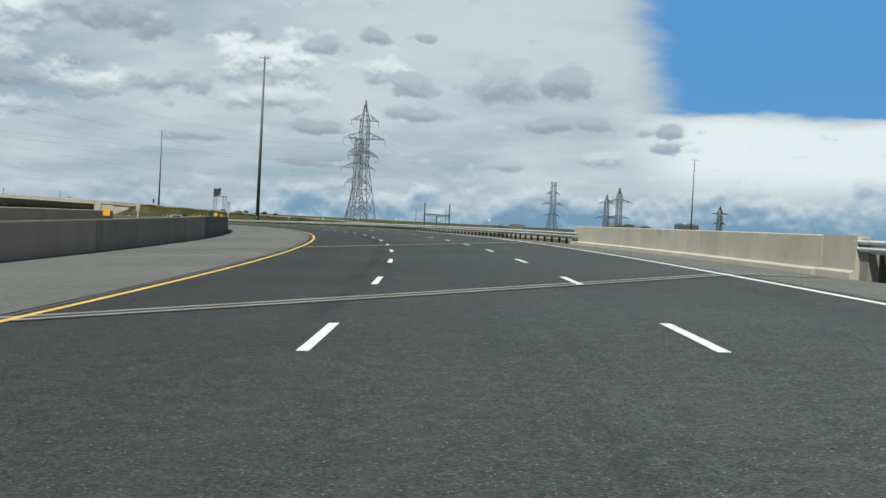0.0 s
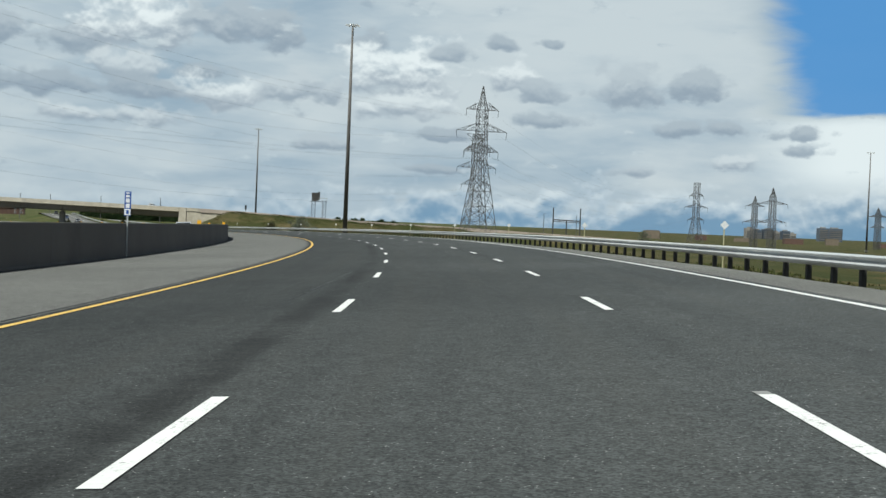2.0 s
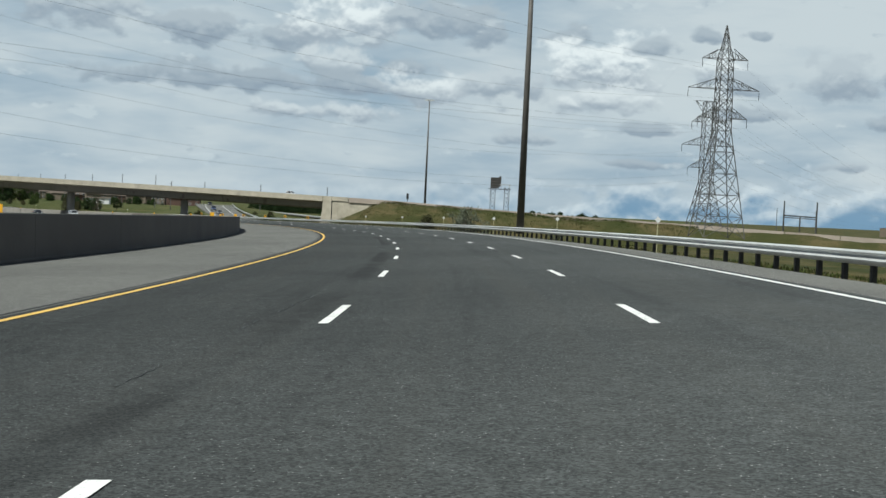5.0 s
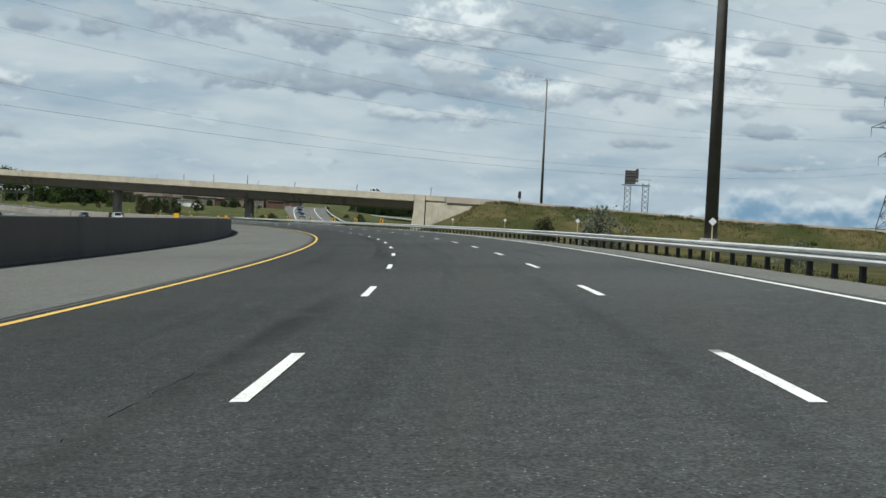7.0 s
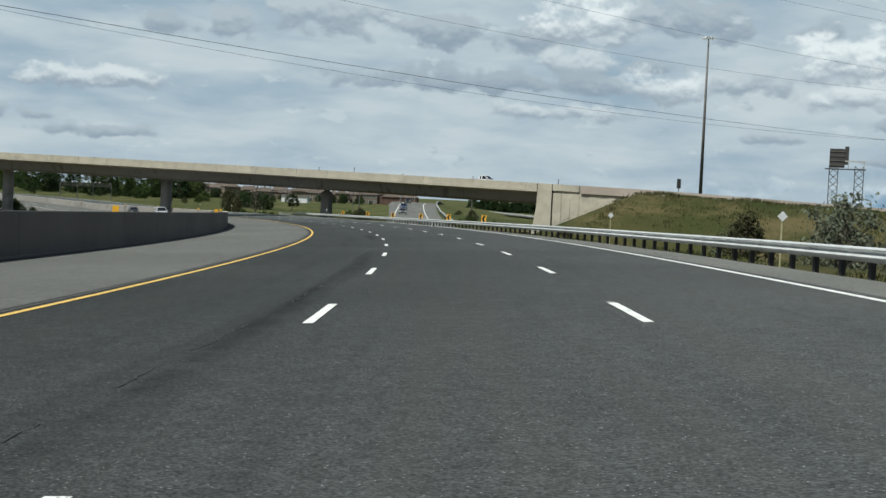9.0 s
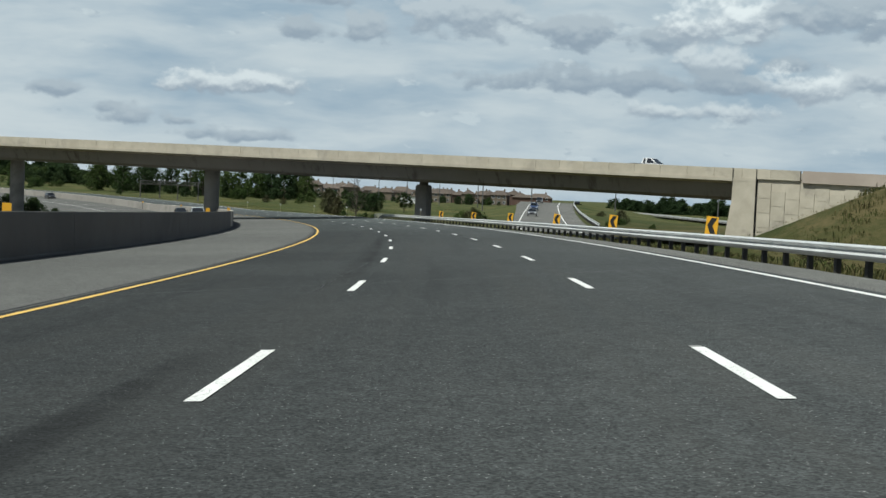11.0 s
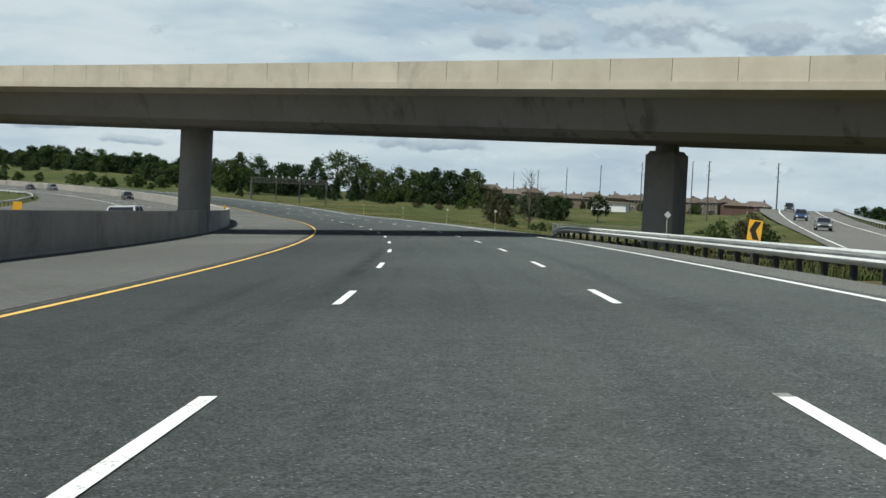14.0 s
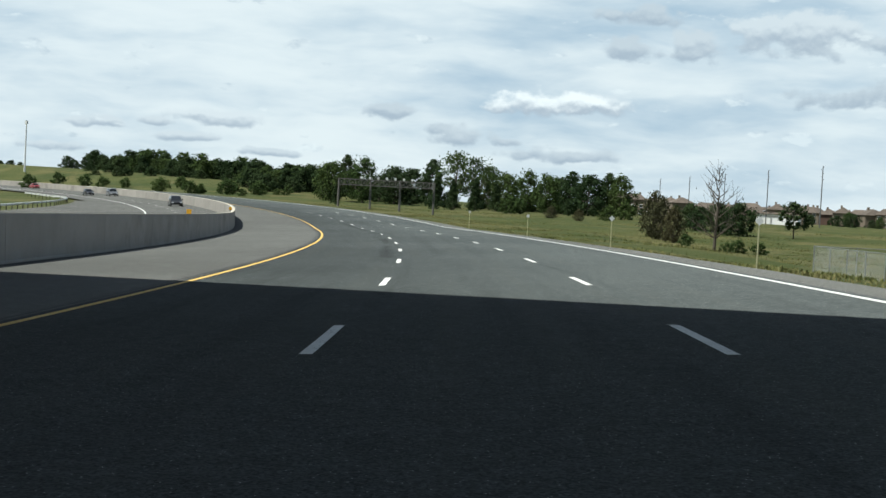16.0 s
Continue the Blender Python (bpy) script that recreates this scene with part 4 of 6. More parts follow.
for s in (109, 137, 165, 193, 221, 249, 277, 306, 334, 361.5, 515, 569, 595, 623, 651):
    delineator(s)


def chevron(s, u=9.6):
    p = on_road(s, u)
    z = float(ground_z([p.x], [p.y])[0])
    c = float(road_z(s, 5.7)) + 0.85 - z
    ob = thing("chevron_sign", "amber chevron board with a black arrow on a post", "road sign", pose(p.x, p.y, z, ry=5, rz=math.degrees(heading(s)) - 26), "chevron boards on the bend")
    child("post", Shape().box((0, 0.05, c / 2 - 0.1), (0.07, 0.06, c + 0.6)).mesh("post", steel_dark), ob)
    w, h = 0.22, 0.33
    child("board", Shape().box((0, 0, c), (2 * w, 0.02, 2 * h)).mesh("board", sign_yellow), ob, "amber board")
    t = 0.20
    arrow = Shape()
    for sg in (1, -1):
        arrow.add([(-w + 0.05, -0.016, c), (-w + 0.05 + t, -0.016, c), (w - 0.05, -0.016, c + sg * (h - 0.04)), (w - 0.05 - t, -0.016, c + sg * (h - 0.04))],
                  [(0, 1, 2, 3) if sg < 0 else (3, 2, 1, 0)])
    child("arrow", arrow.mesh("arrow", sign_black), ob, "black arrow pointing left")


for s in (409.8, 429.2, 446.5, 465.5, 484.0, 503.0):
    chevron(s)


def marker_sign(s, u, top, name, label, mat, w, h):
    p = on_road(s, u)
    ob = thing(name, label, "road sign", pose(p.x, p.y, p.z, rz=math.degrees(heading(s))))
    child("post", Shape().box((0, 0.04, top / 2 - 0.2), (0.06, 0.05, top)).mesh("post", steel_galv), ob)
    child("board", Shape().box((0, 0, top - h / 2), (w, 0.015, h)).mesh("board", mat), ob)
    return ob, top


sg, top = marker_sign(120.3, -12.72, 2.75, "blue_marker_sign", "narrow blue distance marker with white bars", sign_blue, 0.27, 1.02)
for k, hh in enumerate((0.05, 0.10, 0.17, 0.17)):
    child("bar", Shape().box((0, -0.012, top - (0.07, 0.20, 0.38, 0.60)[k]), (0.16, 0.006, hh)).mesh("bar", sign_white), sg)
child("plate", Shape().box((0, -0.014, top - 0.86), (0.25, 0.008, 0.26)).mesh("plate", sign_white), sg, "white square plate")
child("bar", Shape().box((0, -0.022, top - 0.86), (0.11, 0.006, 0.16)).mesh("bar", sign_blue), sg)
marker_sign(60.0, -13.4, 1.9, "plain_sign_back", "small pale sign seen from behind on a thin post", steel_galv, 0.16, 0.30)
for k in range(13):
    s = 51.8 + 50.0 * k
    p = on_road(s, -13.19)
    up = 1.55 - float(np.interp(s, [30, 90], [0.1, 0.0]))
    ob = thing("hazard_board", "square amber marker board fixed behind the concrete barrier", "marker board", pose(p.x, p.y, p.z, rz=math.degrees(heading(s))), "amber boards along the barrier")
    child("board", Shape().box((0, 0, up), (0.27, 0.03, 0.27)).mesh("board", sign_yellow), ob)
    child("stub", Shape().box((0, 0.05, up / 2), (0.08, 0.06, up + 0.1)).mesh("stub", steel_dark), ob)


# ---------------------------------------------------------------- transmission towers
def lattice_section(sh, z0, z1, w0, w1, n, r):
    for i in range(n):
        za, zb = z0 + (z1 - z0) * i / n, z0 + (z1 - z0) * (i + 1) / n
        wa, wb = w0 + (w1 - w0) * i / n, w0 + (w1 - w0) * (i + 1) / n
        ca = [(x * wa / 2, y * wa / 2, za) for x, y in ((-1, -1), (1, -1), (1, 1), (-1, 1))]
        cb = [(x * wb / 2, y * wb / 2, zb) for x, y in ((-1, -1), (1, -1), (1, 1), (-1, 1))]
        for k in range(4):
            m = (k + 1) % 4
            sh.bar(ca[k], cb[k], r * 1.5)
            sh.bar(ca[k], cb[m], r)
            sh.bar(ca[m], cb[k], r)
            sh.bar(cb[k], cb[m], r)


def lattice_tower(x, y, z0, h, turn, arms, base_w, top_w, waist, r=0.07, peak=True, mat=None, group="transmission towers", crown=0.0):
    """arms: (height, half length, depth)."""
    mat = mat or steel_lattice
    ob = thing("transmission_tower", "tall grey steel lattice transmission tower", "power pylon", pose(x, y, z0, rz=turn), group)
    low = Shape()
    lattice_section(low, -0.5, waist, base_w, top_w * 1.15, 5, r)
    child("lower_lattice", low.mesh("lower_lattice", mat), ob)
    up = Shape()
    body_top = h - (6.7 if peak and h > 38 else 4.5 if peak else 0.2)
    lattice_section(up, waist, body_top, top_w * 1.15, top_w, 7, r * 0.9)
    child("upper_lattice", up.mesh("upper_lattice", mat), ob)
    if peak:
        pk = Shape()
        shoulder = body_top + (h - body_top) * 0.30
        lattice_section(pk, body_top, shoulder, top_w, top_w * 0.62, 1, r * 0.8)
        lattice_section(pk, shoulder, h, top_w * 0.62, 0.12, 3, r * 0.7)
        child("peak", pk.mesh("peak", mat), ob)
    if crown:
        # flat head frame braced from below
        head = Shape()
        for yy in (-top_w / 2, top_w / 2):
            head.bar((-crown, yy * 0.2, h), (crown, yy * 0.2, h), r)
            for sgn in (-1, 1):
                head.bar((sgn * top_w / 2, yy, h - 2.7), (sgn * crown, yy * 0.2, h), r)
                head.bar((sgn * top_w / 2, yy, h - 2.7), (sgn * top_w * 0.3, yy * 0.2, h), r * 0.8)
        child("head_frame", head.mesh("head_frame", mat), ob)
    for z, half, dep in arms:
        for sgn in (-1, 1):
            arm = Shape()
            tip = (sgn * half, 0, z)
            for yy in (-top_w / 2, top_w / 2):
                arm.bar((sgn * top_w / 2, yy, z), tip, r)
                arm.bar((sgn * top_w / 2, yy, z + dep), tip, r)
                for q in (0.33, 0.66):
                    xx = sgn * (top_w / 2 + (half - top_w / 2) * q)
                    arm.bar((xx, yy * (1 - q), z), (xx, yy * (1 - q), z + dep * (1 - q)), r * 0.7)
                    arm.bar((xx, yy * (1 - q), z), (sgn * (top_w / 2 + (half - top_w / 2) * (q - 0.33)), yy * (1.33 - q), z + dep * (1.33 - q)), r * 0.7)
            child("cross_arm", arm.mesh("cross_arm", mat), ob)
            ins = Shape()
            for k in range(6):
                ins.tube((tip[0], 0, z - 0.15 - 0.28 * k), (tip[0], 0, z - 0.30 - 0.28 * k), 0.09, 0.06, 8)
            ins.tube((tip[0], 0, z), (tip[0], 0, z - 1.9), 0.03, 0.03, 5)
            child("insulator", ins.mesh("insulator", sign_black), ob, "dark insulator string")
    return ob


LINE_TURN = 26.0
arms_a = ((35.3, 4.8, 2.0), (29.3, 7.5, 2.2), (23.5, 5.2, 2.2))
arms_b = ((28.6, 4.6, 2.2), (22.6, 7.0, 2.4), (16.8, 5.2, 2.2))
lattice_tower(-39.2, 427.5, -2.2, 42.0, LINE_TURN, arms_a, 8.6, 2.5, 21.0)
lattice_tower(-47.9, 502.4, -2.6, 34.0, LINE_TURN, arms_b, 8.0, 2.6, 13.0, peak=False, crown=3.8)
lattice_tower(-39.2 - 121.0, 427.5 - 248.0, -2.0, 42.0, LINE_TURN, arms_a, 8.6, 2.5, 21.0)
lattice_tower(-167.3, 263.2, -1.0, 46.0, LINE_TURN, ((40.6, 4.6, 2.2), (34.6, 7.0, 2.4), (28.8, 5.2, 2.2)), 8.5, 2.6, 20.0, peak=False)
# towers far off on the right
far_arms = ((24.0, 4.0, 1.5), (18.0, 6.5, 1.5), (11.5, 4.5, 1.5))
lattice_tower(42.8, 748.0, -4.0, 31.0, 20.0, far_arms, 6.5, 2.4, 12.0, 0.09, False, group="far transmission towers")
lattice_tower(84.0, 850.0, -6.0, 30.0, 20.0, ((24.0, 6.0, 1.6), (14.5, 7.5, 1.6)), 3.4, 2.4, 12.0, 0.11, True, group="far transmission towers")
lattice_tower(77.5, 715.0, -5.5, 30.0, 20.0, ((22.0, 8.0, 1.6), (13.0, 7.5, 1.6)), 3.4, 2.4, 12.0, 0.10, True, group="far transmission towers")
lattice_tower(198.0, 1062.0, -6.0, 31.0, 20.0, ((24.0, 8.0, 1.6), (16.0, 6.0, 1.6)), 4.0, 3.0, 12.0, 0.16, True, group="far transmission towers")

wire_mat = speckled("weathered_cable", (0.05, 0.052, 0.055), (0.09, 0.09, 0.095), 1.0, 0.5, 10.0, 0.0, 0.001, metal=0.4)


def wire(a, b, sag, r=0.0105):
    a, b = Vector(a), Vector(b)
    pts = []
    for i in range(49):
        f = i / 48
        q = a.lerp(b, f)
        q.z -= 4 * sag * f * (1 - f)
        pts.append(q)
    ob = new("power_line", Shape().pipe(pts, r).mesh("power_line", wire_mat))
    tagged(ob, "thin dark overhead power cable sagging between pylons", "power cable", "overhead power cables")


ct, st = math.cos(radians(LINE_TURN)), math.sin(radians(LINE_TURN))
# for each arm, both sides: height of the far end and sag
for (bx, by, bz), arms, (ex_, ey_), ends in (((-39.2, 427.5, -2.2), arms_a, (-160.2, 179.5), (((52, 8), (52, 8)), ((40, 10), (46, 10)), ((19, 4), (19, 3)))),
                                             ((-47.9, 502.4, -2.6), arms_b, (-167.3, 263.2), (((49, 12), (35.5, 10)), ((29.5, 10), (29.5, 9)), ((22, 9), (17.5, 8))))):
    for (z, half, dep), pair in zip(arms, ends):
        for sgn, (ez_, sag) in zip((-1, 1), pair):
            if ez_ == 17.5:
                continue
            wire((bx + sgn * half * ct, by + sgn * half * st, bz + z - 1.9), (ex_ + sgn * half * ct, ey_ + sgn * half * st, ez_), sag)
wire((-43.2, 504.7, 12.3), (-158.6, 140.1, 22.9), 12.0)
# the same lines going on away to the right
for (bx, by, bz), arms in (((-39.2, 427.5, -2.2), arms_a), ((-47.9, 502.4, -2.6), arms_b)):
    for (z, half, dep), (z2, half2, dep2) in zip(arms, far_arms):
        for sgn in (-1, 1):
            wire((bx + sgn * half * ct, by + sgn * half * st, bz + z - 1.9), (42.8 + sgn * half2 * ct, 748.0 + sgn * half2 * st, -4.0 + z2), 9.0)


# ---------------------------------------------------------------- sign frame, line frames, poles
bill = thing("roadside_billboard", "dark sign panel seen from behind on two lattice legs", "sign structure", pose(-96.6, 477.8, 0.6, rz=8))
for xx in (-1.6, 1.9):
    leg = Shape()
    for za in range(-2, 6):
        for dx in (-0.6, 0.6):
            leg.bar((xx + dx, 0, za * 1.05 - 0.4), (xx + dx, 0, za * 1.05 + 0.65), 0.085)
        leg.bar((xx - 0.6, 0, za * 1.05 - 0.4), (xx + 0.6, 0, za * 1.05 + 0.65), 0.06)
        leg.bar((xx + 0.6, 0, za * 1.05 - 0.4), (xx - 0.6, 0, za * 1.05 + 0.65), 0.06)
    child("leg", leg.mesh("leg", steel_lattice), bill)
child("walkway", Shape().box((0.0, 0, 5.45), (5.6, 0.7, 0.16)).mesh("walkway", steel_dark), bill)
child("beam", Shape().box((1.4, 0, 6.6), (3.0, 0.2, 0.2)).bar((2.5, 0, 5.5), (2.5, 0, 6.6), 0.08).bar((0.4, 0, 5.5), (0.4, 0, 6.6), 0.08).mesh("beam", steel_galv), bill)
child("panel", Shape().box((-1.2, 0, 7.0), (2.1, 0.25, 2.7)).mesh("panel", steel_dark), bill, "dark ribbed panel back")
child("side_panel", Shape().box((0.1, 0.05, 7.4), (0.55, 0.2, 2.6)).mesh("side_panel", steel_dark), bill)
for k in range(4):
    child("rib", Shape().box((-1.2, -0.17, 6.0 + 0.65 * k), (2.1, 0.08, 0.09)).mesh("rib", steel_pole), bill)

sig = thing("signal_post", "short dark traffic counter box on a post", "post", pose(-123.4, 486.5, 1.0))
child("post", Shape().tube((0, 0, -0.3), (0, 0, 2.0), 0.07, 0.07, 8).mesh("post", steel_dark), sig)
child("box", Shape().box((0, 0, 2.3), (0.55, 0.45, 1.5), taper=0.9).mesh("box", sign_black), sig)

hf = thing("line_frame", "dark steel line frame of a substation", "line frame", pose(-28, 880, -6.0, rz=-2))
for xx in (-8.5, 8.5):
    child("mast", Shape().tube((xx, 0, -1), (xx, 0, 19.0), 0.45, 0.35, 8).mesh("mast", steel_dark), hf)
child("middle_mast", Shape().tube((0, 0, -1), (0, 0, 11.0), 0.4, 0.35, 8).mesh("middle_mast", steel_dark), hf)
child("cross_beam", Shape().bar((-8.5, 0, 11.4), (8.5, 0, 10.9), 0.5).bar((-8.5, 0, 10.4), (8.5, 0, 9.9), 0.3).mesh("cross_beam", steel_dark), hf)


def utility_pole(x, y, h, group, arms=5):
    z = float(ground_z([x], [y])[0])
    ob = thing("utility_pole", "slim grey utility pole with short cross-arms", "utility pole", pose(x, y, z, rz=35), group)
    child("pole", Shape().tube((0, 0, -0.5), (0, 0, h), 0.19, 0.12, 8).mesh("pole", steel_lattice), ob)
    for k in range(arms):
        sgn, z1 = 1 - 2 * (k % 2), h - 0.25 - 0.95 * k
        child("cross_arm", Shape().bar((0, 0, z1), (sgn * 0.42, 0, z1 + 0.08), 0.05).tube((sgn * 0.42, 0, z1 + 0.05), (sgn * 0.42, 0, z1 + 0.25), 0.06, 0.04, 6).mesh("cross_arm", steel_lattice), ob)


for k in range(-4, 2):
    x, y = -391.0 + 36.5 * k, 803.0 - 29.0 * k
    utility_pole(x, y, 17.5 - 0.3 * abs(k), "utility poles beyond the road")
for x, y in ((-290.7, 671.4), (-278.2, 678.4), (-256.3, 689.2), (-229.0, 699.9), (-37, 768), (-20, 800)):
    utility_pole(x, y, 14.0, "utility poles beyond the embankment")

mast_left = thing("slim_mast", "slender pale communication mast on the hill", "mast", pose(-649.7, 686.7, 0.5))
child("shaft", Shape().tube((0, 0, -2), (0, 0, 17.0), 0.35, 0.22, 8).mesh("shaft", sign_white), mast_left)
child("antenna", Shape().box((0, 0, 16.2), (1.6, 0.5, 1.2)).mesh("antenna", steel_galv), mast_left)

# gantry beside the road ahead
gan = thing("sign_gantry", "grey steel truss gantry on four posts", "gantry", pose(-370.0, 623.5, -6.7, rz=49.5))
for xx in (-8.4, -2.8, 2.4, 8.4):
    child("post", Shape().tube((xx, 0, -0.8), (xx, 0, 5.6), 0.20, 0.18, 10).mesh("post", steel_pole), gan)
for zz, yy in ((5.5, -0.5), (5.5, 0.5), (4.5, -0.5), (4.5, 0.5)):
    child("chord", Shape().bar((-8.5, yy, zz), (8.5, yy, zz), 0.11).mesh("chord", steel_pole), gan)
for k in range(17):
    xx = -8.5 + k
    child("brace", Shape().bar((xx, -0.5, 4.5), (xx + 1, -0.5, 5.5), 0.05).bar((xx, 0.5, 5.5), (xx + 1, 0.5, 4.5), 0.05).bar((xx, -0.5, 4.5), (xx, 0.5, 5.5), 0.04).mesh("brace", steel_pole), gan)
for k in range(7):
    child("camera_box", Shape().box((-4.5 + 1.5 * k, -0.2, 5.85), (0.35, 0.5, 0.35)).tube((-4.5 + 1.5 * k, 0, 5.5), (-4.5 + 1.5 * k, 0, 5.75), 0.05, 0.05, 6).mesh("camera_box", sign_white), gan)


# ---------------------------------------------------------------- side road joining from the hill
def strip(points, mat, name):
    vs = [p for pair in points for p in pair]
    n = len(points)
    return mesh_of(name, vs, [(2 * i, 2 * i + 1, 2 * i + 3, 2 * i + 2) for i in range(n - 1)], mat, uv=[(p[0], p[1]) for p in vs])


RAMP = ((-164, 478, -5.9), (-184, 511, -5.7), (-202, 544, -5.4), (-228, 592, -4.75), (-245, 624, -4.2), (-261, 654, -3.45), (-279, 690, -2.75), (-300, 735, -2.9), (-325, 790, -4.5))


def ramp_pairs(o0, o1, dz, spread=0.0):
    out = []
    for i, p in enumerate(RAMP):
        a = Vector(RAMP[max(i - 1, 0)])
        b = Vector(RAMP[min(i + 1, len(RAMP) - 1)])
        d = (b - a).to_2d().normalized()
        n = Vector((d.y, -d.x, 0))
        q = Vector(p)
        wide = spread * max(0, i - 2)
        out.append((q + n * (o0 - wide) + Vector((0, 0, dz)), q + n * (o1 + wide * 0.4) + Vector((0, 0, dz))))
    return out


side_road = structure("side_road", strip(ramp_pairs(-4.9, 7.0, 0.0, 0.8), asphalt_far, "side_road"), "pale grey side road coming down a low hill", "road")
child("edge_line", strip(ramp_pairs(-3.9, -3.7, 0.02), paint_white, "edge_line"), side_road, "white edge line")
child("edge_line", strip(ramp_pairs(3.7, 3.9, 0.02), paint_white, "edge_line"), side_road, "white edge line")
for pr, nm in ((ramp_pairs(-26, -4.7, -0.10), "left"), (ramp_pairs(6.9, 32, -0.10), "right")):
    pts = []
    for a, b in pr:
        far = a if nm == "left" else b
        far.z = float(ground_z([far.x], [far.y])[0]) - 0.2 + (0.9 if nm == "right" else 0.0)
        pts.append((a, b))
    structure("verge_slope", strip(pts, grass_mat, "verge_slope"), "grass slope beside the side road", "grass")
sr = thing("side_guard_rail", "pale steel guard rail beside the side road", "guard rail", pose(*RAMP[4]))
inv = sr.matrix_basis.inverted()
pairs = ramp_pairs(8.0, 8.1, 0.0)
for i in range(1, len(pairs) - 2):
    a, b = pairs[i][0], pairs[i + 1][0]
    child("rail_beam", Shape().add([a + Vector((0, 0, 0.45)), b + Vector((0, 0, 0.45)), b + Vector((0.1, 0, 0.62)), a + Vector((0.1, 0, 0.62)), a + Vector((0, 0, 0.80)), b + Vector((0, 0, 0.80)),
                                    a + Vector((0.2, 0, 0.45)), b + Vector((0.2, 0, 0.45)), a + Vector((0.2, 0, 0.8)), b + Vector((0.2, 0, 0.8))],
                                   [(0, 1, 2, 3), (3, 2, 5, 4), (7, 6, 8, 9), (4, 5, 9, 8), (0, 6, 7, 1)]).mesh("rail_beam", steel_galv), sr, m=inv.copy())
    n = max(2, int((b - a).length / 3.8))
    for k in range(n):
        q = a.lerp(b, k / n)
        child("post", post_mesh, sr, m=inv @ pose(q.x + 0.15, q.y, q.z))

# wire fence pen by the verge
pen = thing("fence_pen", "chain-link fence pen with galvanised posts", "fence", pose(-235.0, 540.1, float(ground_z([-231.0], [538.0])[0]) - 0.05))
mesh_grey = speckled("fence_mesh", (0.17, 0.18, 0.18), (0.27, 0.28, 0.28), 1.0, 0.6, 30.0, 0.0, 0.001, metal=0.5)
corners = (Vector((0, 0, 0)), Vector((7.55, -6.1, 0)), Vector((13.8, 1.6, 0)), Vector((6.2, 7.7, 0)))
for i in range(4):
    a, b = corners[i], corners[(i + 1) % 4]
    n = max(2, int((b - a).length / 2.4))
    for k in range(n):
        q = a.lerp(b, k / n)
        child("post", Shape().tube((q.x, q.y, -0.3), (q.x, q.y, 1.9), 0.035, 0.035, 6).mesh("post", mesh_grey), pen)
    child("top_rail", Shape().tube(a + Vector((0, 0, 1.86)), b + Vector((0, 0, 1.86)), 0.022, 0.022, 5).mesh("top_rail", mesh_grey), pen)
    net = Shape()
    L = (b - a).length
    m = int(L / 0.20)
    for k in range(-9, m):
        for sg_ in (1, -1):
            f0, f1 = k * 0.20, k * 0.20 + 1.81
            z0, z1 = (0.03, 1.84) if sg_ > 0 else (1.84, 0.03)
            if f0 < 0:
                z0, f0 = z0 + (z1 - z0) * (-f0) / 1.81, 0.0
            if f1 > L:
                z1, f1 = z0 + (z1 - z0) * (L - f0) / max(f1 - f0, 0.01), L
            net.tube(a.lerp(b, f0 / L) + Vector((0, 0, z0)), a.lerp(b, f1 / L) + Vector((0, 0, z1)), 0.0045, 0.0045, 3)
    child("chain_link", net.mesh("chain_link", mesh_grey), pen, "grey chain-link mesh")


# ---------------------------------------------------------------- trees and shrubs
def leaf_cloud(rng, centres, per, size):
    """Many small leaves scattered round the given clumps (centre, radius), thinning outwards."""
    vs, fs = [], []
    for c, r in centres:
        squash = rng.uniform(0.55, 0.95)
        for _ in range(per):
            d = Vector((max(-1.05, min(1.05, rng.gauss(0, 0.56))), max(-1.05, min(1.05, rng.gauss(0, 0.56))), max(-1.0, min(0.9, rng.gauss(0, 0.56))) * squash)) * r
            q = c + d
            n = (d.normalized() + Vector((rng.uniform(-1, 1), rng.uniform(-1, 1), rng.uniform(-0.2, 1.1))) * 0.9).normalized()
            a = n.orthogonal().normalized()
            a = (Matrix.Rotation(rng.uniform(0, 6.28), 3, n) @ a) * size * rng.uniform(0.4, 1.15)
            b = n.cross(a) * rng.uniform(0.45, 0.8)
            o = len(vs)
            vs += [q - a, q + b * 0.9 - a * 0.1, q + a, q - b]
            fs.append((o, o + 1, o + 2, o + 3))
    return vs, fs


